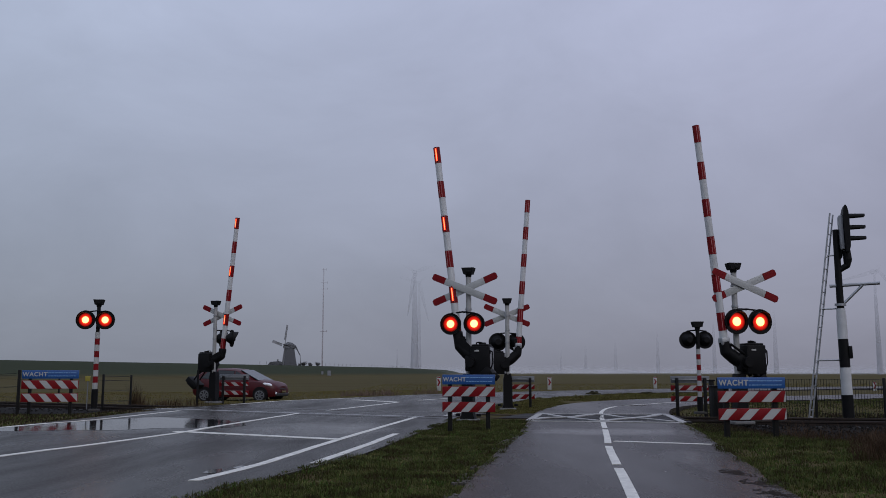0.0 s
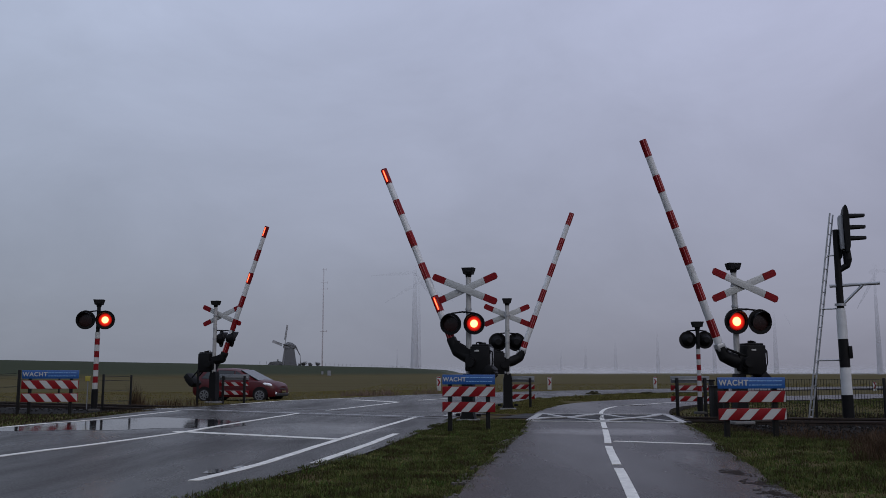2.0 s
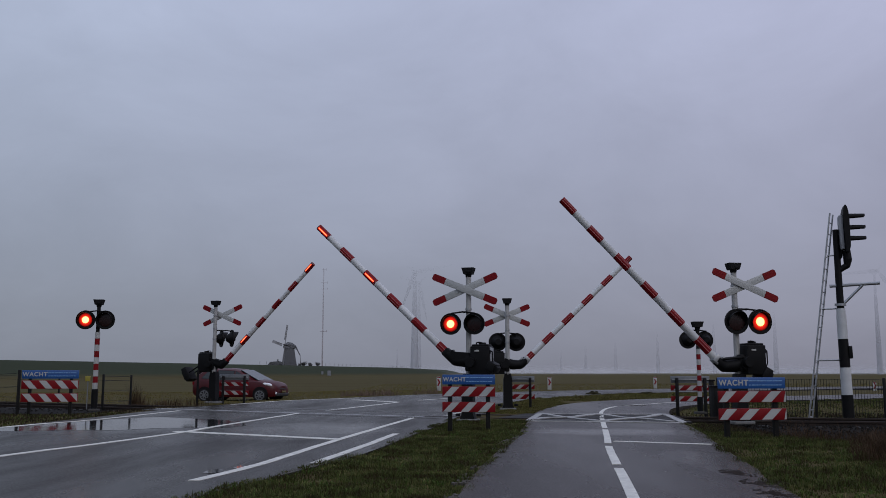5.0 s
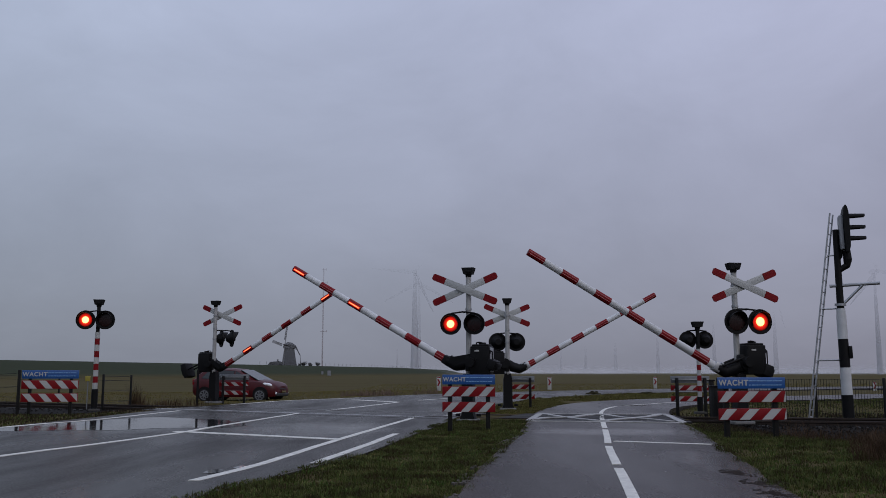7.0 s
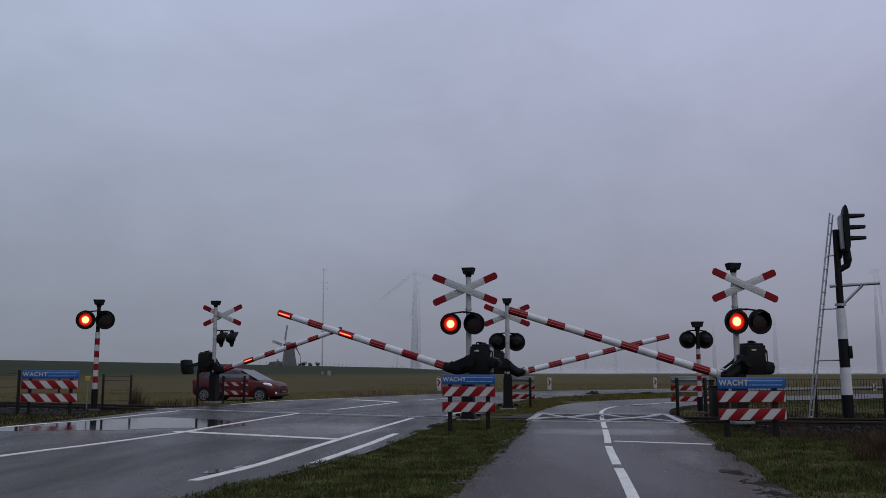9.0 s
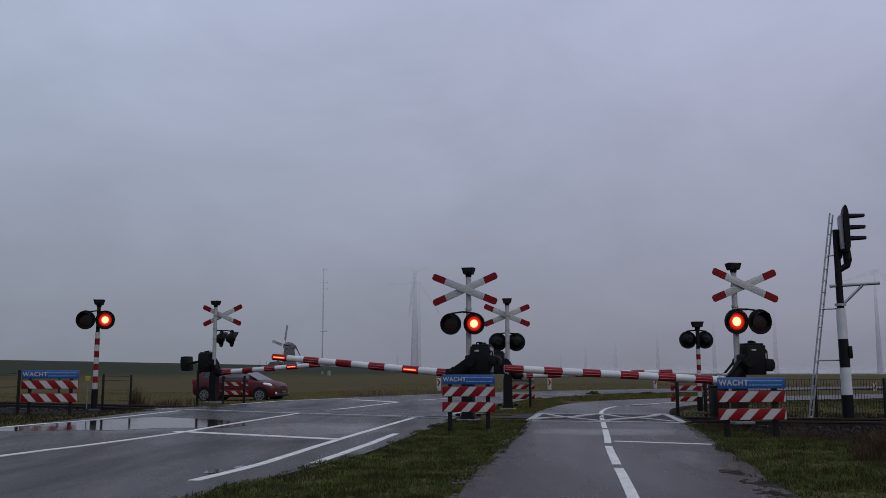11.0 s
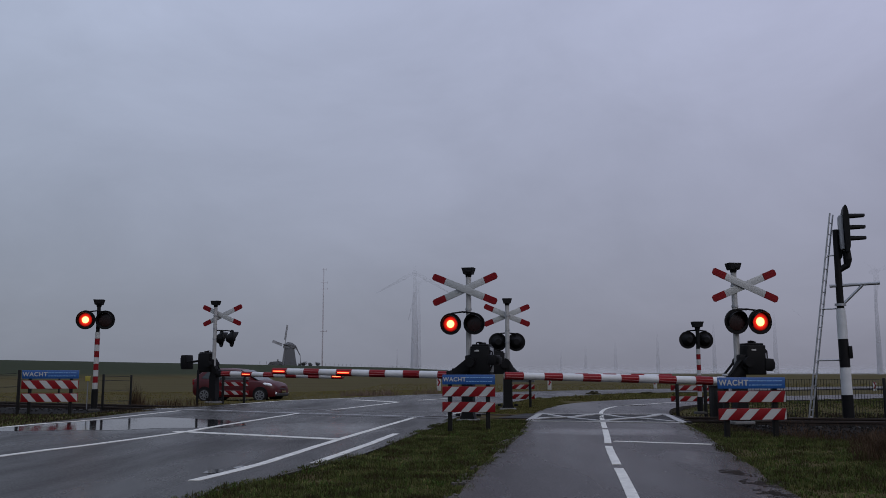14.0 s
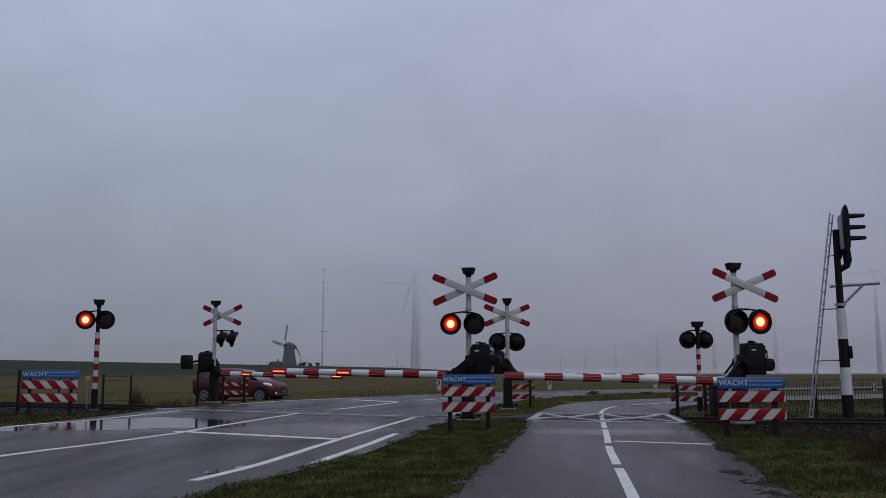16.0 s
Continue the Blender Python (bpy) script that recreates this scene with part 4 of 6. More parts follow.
def build_barriers():
    lab = "half barrier with white cross and striped boom "
    barrier(lab + "by the cycle path", (6.05, 18.74, 0), 10, 5.03, 0.79, offset_cross=0.19, lamp_x=0.20, phases=("b", "a"), pivot=(0.115, 1.186), root=0.42, block=0.25, weight=0.34, drop=0.365, crank="rods")
    barrier(lab + "with red lamps", (0.54, 19.6, 0), -16, 4.77, 0.785, offset_cross=-0.06, lamp_x=-0.10, lamp_size=0.9, phases=("A", "B"), lit=((0, ""), (2, "A"), (4, "B")), pivot=(0.185, 1.283), drop=0.345, block=0.22, weight=0.26)
    barrier(lab + "seen from behind", (1.81, 25.7, 0), 181, 4.70, 0.785, dz=-0.18, arm_len=0.9, phases=("", ""), pivot=(0.08, 1.261), root=0.45, drop=0.35, block=0.26, weight=0.34, crank="")
    barrier(lab + "beside the parked car", (-7.38, 29.6, 0.06), 161, 4.72, 0.79, arm_len=1.0, offset_cross=-0.19, lamp_x=-0.34, lamp_yaw=-44, bracket_yaw=-18, lamp_size=1.06, weight=0.78, lit=((0, ""), (2, "B"), (4, "A")), pivot=(0.15, 1.31), root=0.30, side_y=1, block=0.46, slim=0.025, drop=0.39)


build_barriers()


# ---------------------------------------------------------------- warning lamp posts
def lamp_post(at, rz, lamp_z, stripes, phases, label, lamp_x=0.0, half=0.26, size=1.0, tube_r=0.066, head=0.56):
    th = thing("warning_lamp_post", pose(*at, 0, 0, rz), label, "signal post", "warning lamp posts of the crossing")
    bm = box(B(), 0, 0, 0.0, 0.26, 0.26, 0.06, 0.015)
    part("foot", bm, M_FOOT, th, "small dark concrete foot")
    lo, hi, n = stripes
    bm = cyl(B(), (0, 0, 0.04), (0, 0, lo), tube_r + 0.019, tube_r + 0.019, 18)
    part("base_tube", bm, M_BLACK, th, "black lower tube")
    step = (hi - lo) / n
    for i in range(n):
        a = lo + i * step
        bm = cyl(B(), (0, 0, a), (0, 0, a + step), tube_r, tube_r, 18)
        part("stripe", bm, M_WHITE_SIGN if i % 2 == 0 else M_RED, th, "white stripe" if i % 2 == 0 else "red stripe")
    bm = cyl(B(), (0, 0, hi), (0, 0, lamp_z + head - 0.16), 0.05, 0.05, 16)
    part("top_tube", bm, M_BLACK, th, "black upper tube")
    bm = B()
    tube(bm, [(lamp_x - 0.26, -0.06, lamp_z + 0.22), (lamp_x, -0.05, lamp_z + 0.25), (lamp_x + 0.26, -0.06, lamp_z + 0.22)], [0.018] * 3, 8)
    part("lamp_bracket", bm, M_BLACK, th)
    for dx, ph in ((-0.26, phases[0]), (0.26, phases[1])):
        lamp_unit(th, lamp_x + dx * half / 0.26, lamp_z, -0.10, ph, 0.0, size)
    bell_head(th, lamp_z + head)
    return th


lamp_post((-9.45, 24.94, 0.0), 6, 2.43, (0.56, 2.10, 9), ("A", "B"), "red and white striped post with two flashing red lamps", lamp_x=-0.05)
lamp_post((6.48, 23.2, 0.0), 186, 1.83, (0.40, 1.60, 9), ("", ""), "red and white striped post with dark lamps seen from behind", half=0.225, size=0.86, tube_r=0.054, head=0.46)


# ---------------------------------------------------------------- striped warning fences with a blue board
def letters(text, size, parent, m, material):
    cu = bpy.data.curves.new("lettering", "FONT")
    cu.body, cu.size, cu.extrude, cu.align_x, cu.align_y = text, size, 0.002, "LEFT", "CENTER"
    cu.space_character, cu.offset = 1.16, 0.0035
    tmp = bpy.data.objects.new("lettering", cu)
    scene.collection.objects.link(tmp)
    me = bpy.data.meshes.new_from_object(tmp.evaluated_get(bpy.context.evaluated_depsgraph_get()))
    bpy.data.objects.remove(tmp)
    me.materials.clear()
    me.materials.append(material)
    ob = new("lettering", me)
    ob.parent, ob.matrix_basis = parent, m
    return ob


def warning_fence(at, rz, width, scale, slant, label, reverse=False, shift=0.0):
    """Two striped planks and a board on two dark legs."""
    th = thing("warning_fence", pose(*at, 0, 0, rz), label, "warning fence", "striped fences at the crossing")
    h = scale
    z_top, z_a, z_b = 0.89 * h, 0.665 * h, 0.375 * h
    for s in (-1, 1):
        bm = box(B(), s * width * 0.36, 0.06, 0.47 * h - 0.06, 0.075, 0.075, 0.94 * h + 0.12, 0.008)
        part("leg", bm, M_BLACK_WOOD, th, "dark wooden leg")
    bm = box(B(), 0, 0, z_top, width * 1.0, 0.02, 0.185 * h, 0.004)
    board = part("board", bm, M_BLUE if not reverse else M_PANEL_BACK, th, "blue enamel board" if not reverse else "grey back of the board")
    bm = box(B(), 0, 0.028, z_top, width * 0.94, 0.03, 0.03, 0.004)
    part("stiffener", bm, M_ZINC, board)
    front = -0.013
    if reverse:
        bm = box(B(), 0, -0.013, z_top, width * 0.99, 0.004, 0.18 * h, 0.001)
        part("sign_face", bm, M_BLUE, board, "blue face turned to the far side")
        letters("WACHT", 0.15 * h, board, pose(-0.47 * width, -0.017, z_top, 90, 0, 0), M_WHITE_SIGN)
    else:
        letters("WACHT", 0.106 * width, board, pose(-0.485 * width, front, z_top, 90, 0, 0), M_WHITE_SIGN)
        for dz, w in ((0.036, 0.525), (-0.034, 0.515)):
            x = 0.0
            rnd = random.Random(int(100 * (1 + dz)))
            while x < w - 0.04:
                k = rnd.uniform(0.022, 0.06)
                bm = box(B(), (-0.045 + x + k / 2) * width, front, z_top + dz * h, min(k, w - x) * width, 0.004, 0.015 * h)
                part("lettering_bar", bm, M_BLUE_BAR, board)
                x += k + 0.009
    half = (0.064 if reverse else 0.088) * h
    for z in (z_a, z_b):
        bm = box(B(), 0, 0, z, width, 0.028, 2 * half + 0.014 * h, 0.006)
        plank = part("plank", bm, M_RED, th, "red and white striped plank")
        hh, sh = half, half * slant
        faces = (-0.0165, 0.0165)
        n = max(3, math.ceil(width / 0.375))
        rep = width / 3 if n == 3 else 0.376
        for i in range(-1, n + 1):
            c = shift - 0.5 * width + (i + (0.42 if n == 3 else 0.22)) * rep
            w = rep * 0.225
            pts = []
            for zz, x in ((-hh, c - w - sh), (-hh, c + w - sh), (hh, c + w + sh), (hh, c - w + sh)):
                pts.append((min(width / 2 - 0.006, max(-width / 2 + 0.006, x)), z + zz))
            if max(q[0] for q in pts) - min(q[0] for q in pts) < 0.03:
                continue
            for y in faces:
                bm = prism(B(), pts, y - 0.0015, y + 0.0015)
                part("stripe", bm, M_WHITE_SIGN, plank, "white slanting stripe")
    return th


def build_fences():
    lab = "red and white striped fence with a blue board on dark legs"
    warning_fence((4.853, 14.45, 0.004), 9, 1.134, 0.94, 1.05, lab, shift=0.05)
    warning_fence((0.45, 16.1, 0.06), -6, 0.927, 0.924, 0.95, lab, shift=0.03)
    warning_fence((-9.67, 22.6, -0.02), 8, 1.34, 1.10, -0.9, "wide striped fence with a blue board by the puddle", shift=0.115)
    back = "striped warning fence seen from behind, grey board and dark legs"
    warning_fence((-7.05, 31.0, -0.04), 180, 1.0, 1.0, 1.15, back, True)
    warning_fence((2.24, 27.0, -0.06), 172, 0.9, 0.98, -1.15, back, True)
    warning_fence((6.54, 24.3, -0.05), 184, 1.05, 0.98, -1.15, back, True)


build_fences()


# ---------------------------------------------------------------- railway signal with ladder
def railway_signal(at, rz):
    th = thing("railway_signal", pose(*at, 0, -0.9, rz), "black and white railway signal mast with ladder and hooded head", "railway signal")
    bands = [(-0.35, 0.55, 0.134, M_BLACK), (0.55, 1.20, 0.126, M_WHITE), (1.20, 1.88, 0.120, M_BLACK), (1.88, 2.46, 0.118, M_WHITE), (2.46, 2.62, 0.105, M_WHITE)]
    for a, b, r, m in bands:
        part("mast_section", cyl(B(), (0, 0, a), (0, 0, b), r, r * 0.97, 20), m, th, "white mast section" if m is M_WHITE else "black mast section")
    bm = cyl(B(), (0, 0, 2.62), (0.015, 0, 4.55), 0.085, 0.072, 16)
    part("upper_mast", bm, M_BLACK, th, "black upper mast")
    bm = cyl(B(), (0.0, 0, 2.68), (0.0, 0, 2.74), 0.13, 0.13, 16)
    part("collar", bm, M_ZINC, th)
    bm = box(B(), 0.14, -0.02, 1.56, 0.09, 0.14, 0.30, 0.02)
    part("junction_box", bm, M_CAST, th, "small black junction box")
    # head seen from its side: back box, rounded shield, three hoods pointing along +x
    bm = B()
    out = [(0.19, 3.95), (0.26, 3.95), (0.31, 4.10), (0.32, 4.82), (0.305, 5.00), (0.275, 5.10), (0.245, 5.14), (0.215, 5.09), (0.19, 4.98), (0.18, 4.82)]
    prism(bm, out, -0.26, 0.26)
    bmesh.ops.bevel(bm, geom=bm.edges[:], offset=0.02, segments=2, affect="EDGES", clamp_overlap=True)
    head = part("signal_head", bm, M_BLACK, th, "black signal shield")
    bm = box(B(), 0.135, 0, 4.46, 0.09, 0.36, 0.84, 0.02)
    part("back_box", bm, M_GREY, head, "pale grey lamp housing")
    for z in (4.85, 4.57, 4.30):
        bm = B()
        rows = []
        for i in range(15):
            a = radians(-20 + 220 * i / 14)
            rows.append([bm.verts.new((x, r * math.cos(a), z + r * math.sin(a) * 0.8)) for x, r in ((0.31, 0.105), (0.69, 0.075), (0.69, 0.06), (0.31, 0.09))])
        for r0, r1 in zip(rows, rows[1:]):
            for i in range(4):
                bm.faces.new((r0[i], r0[(i + 1) % 4], r1[(i + 1) % 4], r1[i]))
        part("hood", bm, M_BLACK, head, "long black lamp hood")
    bm = B()
    tube(bm, [(0.0, 0, 3.52), (0.11, 0, 3.60), (0.22, 0, 3.66), (0.24, 0, 3.80), (0.23, 0, 4.02)], [0.07, 0.07, 0.075, 0.10, 0.09], 12)
    tube(bm, [(0.01, 0, 3.80), (0.09, 0, 3.88), (0.13, 0, 4.08)], [0.04, 0.04, 0.04], 8)
    part("head_bracket", bm, M_CAST, th)
    # sighting arm with brace
    bm = B()
    tube(bm, [(-0.21, 0.0, 3.17), (0.91, 0.0, 3.20)], [0.04, 0.04], 10)
    tube(bm, [(0.02, 0, 2.68), (0.52, 0.0, 3.16)], [0.035, 0.035], 8)
    part("bracket_arm", bm, M_ZINC, th, "galvanised bracket arm with brace")
    # ladder
    foot, top = Vector((-0.85, 0.0, 0.0)), Vector((-0.05, 0.0, 4.95))
    ladder = part("ladder", box(B(), -0.86, 0, 0.02, 0.08, 0.28, 0.05, 0.01), M_ZINC, th, "galvanised steel ladder")
    wide = Vector((0.05, 0.15, 0))
    for sgn in (-1, 1):
        part("stile", tube(B(), [foot + wide * sgn, top + wide * sgn], [0.020, 0.020], 8), M_ZINC, ladder)
    for i in range(17):
        p = foot.lerp(top, (i + 0.7) / 17.5)
        part("rung", cyl(B(), p - wide, p + wide, 0.012, seg=8), M_ZINC, ladder)
    for z in (1.38, 2.62, 3.92):
        p = foot.lerp(top, z / 4.98)
        part("stay", tube(B(), [(p.x, 0, z), (-0.02, 0, z)], [0.02, 0.02], 8), M_ZINC, ladder)
    return th


railway_signal((9.68, 22.0, -0.075), -17)


# ---------------------------------------------------------------- wire and mesh fences
def line_fence(pts, height, bars, rails, label, dark=True):
    """Dark posts with wires; bars: spacing of upright wires, or 0 for plain horizontal wires."""
    th = thing("fence", pose(0, 0, 0), label, "fence", "railway fences")
    for (x, y) in pts:
        z = ground_z(x, y)
        part("post", box(B(), 0, 0, height / 2 - 0.05, 0.06, 0.06, height + 0.1, 0.008), M_BLACK_WOOD, th, "dark fence post", pose(x, y, z))
    for (a, b) in zip(pts, pts[1:]):
        za, zb = ground_z(*a), ground_z(*b)
        for h in rails:
            part("wire", cyl(B(), (a[0], a[1], za + h), (b[0], b[1], zb + h), 0.0045, seg=6, caps=False), M_ZINC if not dark else M_BLACK, th)
        if bars:
            n = int(math.hypot(b[0] - a[0], b[1] - a[1]) / bars)
            bm = B()
            for i in range(1, n):
                t = i / n
                x, y, z = a[0] + (b[0] - a[0]) * t, a[1] + (b[1] - a[1]) * t, za + (zb - za) * t
                cyl(bm, (x, y, z + 0.05), (x, y, z + height - 0.04), 0.0052, seg=4, caps=False)
            part("mesh_panel", bm, M_BLACK, th, "welded dark wire mesh")
    return th


line_fence([(6.85, 22.9), (9.10, 22.45), (10.52, 21.9), (12.0, 21.3), (13.4, 20.8), (16, 20.2), (20, 19.3), (26, 18.0)], 1.20, 0.062, (0.06, 0.35, 0.65, 0.95, 1.16), "dark welded mesh fence behind the track")
line_fence([(-10.3, 22.3), (-14.5, 24.0), (-20, 26.6)], 1.10, 0, (0.35, 0.7, 1.02), "dark posts with wires along the track")
line_fence([(-10.1, 27.3), (-10.53, 31.0), (-14, 33.5), (-20, 36.5), (-30, 42)], 1.20, 0, (0.35, 0.7, 1.02, 1.15), "dark posts with wires behind the track")


# ---------------------------------------------------------------- parked car
def loft(bm, sections):
    """Closed rings of points joined into a hull."""
    rows = [[bm.verts.new(p) for p in s] for s in sections]
    k = len(rows[0])
    for r0, r1 in zip(rows, rows[1:]):
        for i in range(k):
            bm.faces.new((r0[i], r0[(i + 1) % k], r1[(i + 1) % k], r1[i]))
    bm.faces.new(rows[0])
    bm.faces.new(rows[-1][::-1])
    return bm


M_PLATE = mat("dirty_plate", (0.16, 0.135, 0.05), 0.6, var=0.3)


def parked_car(m):
    """A small five-door hatchback, nose along +x, 3.8 m long."""
    car = thing("car", m, "dark red small hatchback car parked beyond the track", "car")
    # lower body: x, half width, sill height, belt height
    body = []
    for x, w, lo, hi in ((-1.88, 0.60, 0.42, 0.78), (-1.84, 0.74, 0.32, 0.86), (-1.70, 0.81, 0.24, 0.92), (-1.2, 0.845, 0.20, 0.94), (-0.5, 0.85, 0.19, 0.93), (0.2, 0.85, 0.19, 0.91),
                         (0.75, 0.845, 0.20, 0.91), (1.15, 0.825, 0.20, 0.88), (1.5, 0.77, 0.20, 0.82), (1.74, 0.66, 0.22, 0.73), (1.86, 0.50, 0.28, 0.62)):
        body.append([(x, -w * 0.93, lo), (x, -w, lo + 0.13), (x, -w, hi - 0.20), (x, -w * 0.955, hi - 0.06), (x, -w * 0.84, hi), (x, 0, hi + 0.05 * (1 if x > 0.6 else 0.6)),
                     (x, w * 0.84, hi), (x, w * 0.955, hi - 0.06), (x, w, hi - 0.20), (x, w, lo + 0.13), (x, w * 0.93, lo)])
    hull = part("body", loft(B(), body), M_CAR, car, "glossy dark red body shell")
    cab = []
    for x, w, hi in ((-1.80, 0.66, 0.93), (-1.66, 0.68, 1.14), (-1.42, 0.67, 1.31), (-1.05, 0.645, 1.385), (-0.45, 0.63, 1.41), (0.0, 0.63, 1.375), (0.22, 0.64, 1.31), (0.66, 0.66, 1.09), (1.08, 0.68, 0.86)):
        base = 0.84
        cab.append([(x, -0.80, base), (x, -(0.80 + w) / 2 - 0.01, (base + hi) / 2), (x, -w, hi - 0.06), (x, -w * 0.82, hi), (x, 0, hi + 0.02), (x, w * 0.82, hi), (x, w, hi - 0.06), (x, (0.80 + w) / 2 + 0.01, (base + hi) / 2), (x, 0.80, base)])
    part("cabin", loft(B(), cab), M_CAR, car, "dark red roof and pillars")
    for s in (-1, 1):
        for pts in ([(0.06, 0.93), (0.66, 0.93), (0.20, 1.24), (0.06, 1.29)], [(-0.72, 0.95), (0.0, 0.93), (0.0, 1.30), (-0.72, 1.33)], [(-1.44, 0.98), (-0.80, 0.95), (-0.80, 1.33), (-1.18, 1.28)]):
            bm = B()
            lo = [bm.verts.new((x, s * (0.815 - (z - 0.84) * 0.27), z)) for x, z in pts]
            hi = [bm.verts.new((x, s * (0.790 - (z - 0.84) * 0.27), z)) for x, z in pts]
            bm.faces.new(lo)
            bm.faces.new(hi[::-1])
            for i in range(4):
                bm.faces.new((lo[i], hi[i], hi[(i + 1) % 4], lo[(i + 1) % 4]))
            part("side_window", bm, M_GLASS, car, "dark side window")
        bm = box(B(), -0.78, s * 0.848, 0.70, 0.14, 0.03, 0.028, 0.008)
        part("door_handle", bm, M_PLASTIC, car)
        bm = box(B(), -0.2, s * 0.850, 0.47, 1.7, 0.025, 0.06, 0.01)
        part("side_strip", bm, M_PLASTIC, car, "black rubbing strip")
        bm = box(B(), 0.56, s * 0.92, 0.98, 0.14, 0.18, 0.12, 0.035)
        part("mirror", bm, M_CAR, car)
        bm = B()
        bmesh.ops.create_uvsphere(bm, u_segments=18, v_segments=10, radius=1.0, matrix=pose(1.50, s * 0.665, 0.715, 0, 14, -s * 24) @ Matrix.Diagonal((0.23, 0.10, 0.072, 1)))
        part("headlight", bm, M_HEADLIGHT, car, "large clear headlight")
        bm = box(B(), -1.80, s * 0.72, 0.82, 0.10, 0.12, 0.24, 0.03)
        part("tail_light", bm, M_RED, car)
        bm = cyl(B(), (1.76, s * 0.55, 0.36), (1.83, s * 0.53, 0.36), 0.06, 0.05, 14)
        part("fog_lamp", bm, M_HEADLIGHT, car)
        for x in (-1.24, 1.22):
            part("wheel_arch", cyl(B(), (x, s * 0.62, 0.32), (x, s * 0.858, 0.32), 0.315, 0.315, 24), M_BLACK, car)
    for x in (-1.24, 1.22):
        for s in (-1, 1):
            bm = cyl(B(), (0, -0.09, 0), (0, 0.09, 0), 0.272, 0.272, 26)
            bmesh.ops.bevel(bm, geom=[e for e in bm.edges if abs(e.verts[0].co.y - e.verts[1].co.y) < 0.01], offset=0.03, segments=2, affect="EDGES")
            wheel = part("wheel", bm, M_TYRE, car, "black tyre", pose(x, s * 0.78, 0.272))
            bm = ring(B(), 0.165, 0.20, s * 0.085, s * 0.10)
            cyl(bm, (0, s * 0.07, 0), (0, s * 0.108, 0), 0.055, 0.045, 14)
            for k in range(7):
                a = 2 * math.pi * k / 7
                box(bm, 0.11 * math.cos(a), s * 0.095, 0.11 * math.sin(a), 0.15, 0.018, 0.042, 0.004, (0, -math.degrees(a), 0))
            part("rim", bm, M_ALLOY, wheel, "silver seven-spoke rim")
    # windscreen, rear window, bumper, grille, plate
    bm = B()
    for pts in ([(0.225, 0.57, 1.322), (0.225, -0.57, 1.322), (1.07, -0.68, 0.885), (1.07, 0.68, 0.885)],):
        lo = [bm.verts.new(p) for p in pts]
        hi = [bm.verts.new((p[0] + 0.016, p[1], p[2] + 0.022)) for p in pts]
        bm.faces.new(lo)
        bm.faces.new(hi[::-1])
        for i in range(4):
            bm.faces.new((lo[i], hi[i], hi[(i + 1) % 4], lo[(i + 1) % 4]))
    part("windscreen", bm, M_GLASS, car, "sloping windscreen")
    bm = box(B(), -1.76, 0, 1.12, 0.03, 1.02, 0.30, 0.01, (0, 24, 0))
    part("rear_window", bm, M_GLASS, car)
    bm = box(B(), 1.78, 0, 0.30, 0.20, 1.10, 0.16, 0.05)
    part("front_bumper", bm, M_PLASTIC, car, "black lower bumper")
    bm = box(B(), 1.84, 0, 0.53, 0.05, 0.62, 0.07, 0.02)
    part("grille", bm, M_PLASTIC, car)
    bm = box(B(), 1.895, 0, 0.42, 0.015, 0.40, 0.08, 0.004)
    part("number_plate", bm, M_PLATE, car, "plain yellow plate")
    return car


parked_car(pose(-8.37, 38.2, -0.165, 0, 0, -14) @ Matrix.Diagonal((1, 1, 0.955, 1)))


# ---------------------------------------------------------------- kerb markers
def chevron_marker(x, y, h=0.82, w=0.25):
    th = thing("bend_marker", pose(x, y, ground_z(x, y), 0, 0, 0), "white bend marker post with a red chevron", "marker post", "bend markers beside the road")
    part("panel", box(B(), 0, 0, h / 2, w, 0.06, h, 0.02), M_WHITE_SIGN, th, "white plastic panel")
    bm = B()
    z = h * 0.60
    prism(bm, [(-w * 0.42, z + 0.20), (-w * 0.05, z + 0.20), (w * 0.42, z), (-w * 0.05, z - 0.20), (-w * 0.42, z - 0.20), (-w * 0.02, z)], -0.036, -0.029)
    prism(bm, [(-w * 0.45, h * 0.93), (w * 0.45, h * 0.93), (w * 0.45, h * 0.98), (-w * 0.45, h * 0.98)], -0.036, -0.029)
    part("chevron", bm, M_RED, th, "red chevron")


for cx, cy in ((6.9, 59.5), (15.3, 66.2), (-0.25, 54.5), (25.85, 55.0)):
    chevron_marker(cx, cy, *((0.52, 0.2) if cx > 25 else ()))


# ---------------------------------------------------------------- trackside cabinet, stakes
def trackside_cabinet(x, y, w, d, h, label):
    th = thing("trackside_cabinet", pose(x, y, -0.05, 0, 0, 8), label, "cabinet")
    part("body", box(B(), 0, 0, h / 2, w, d, h, 0.012), M_BLACK_WOOD, th, "black cabinet body")
    part("lid", box(B(), 0, 0, h + 0.015, w + 0.05, d + 0.05, 0.035, 0.008), M_BLACK, th)
    part("door", box(B(), 0, -d / 2 - 0.008, h * 0.5, w * 0.84, 0.018, h * 0.86, 0.004), M_CAST, th)


trackside_cabinet(6.42, 21.6, 0.22, 0.25, 0.72, "narrow black trackside cabinet by the fence")
trackside_cabinet(6.60, 22.6, 0.10, 0.10, 0.85, "slim dark trackside post box")


def stake(x, y, h, board, label):
    th = thing("marker_stake", pose(x, y, ground_z(x, y), 0, 0, 5), label, "stake")
    part("stake", cyl(B(), (0, 0, -0.05), (0, 0, h), 0.016, seg=8), M_PANEL_BACK, th)
    part("plate", box(B(), 0, -0.03, h - 0.06, board[0], 0.012, board[1], 0.004), M_YELLOW, th, "yellow plate")


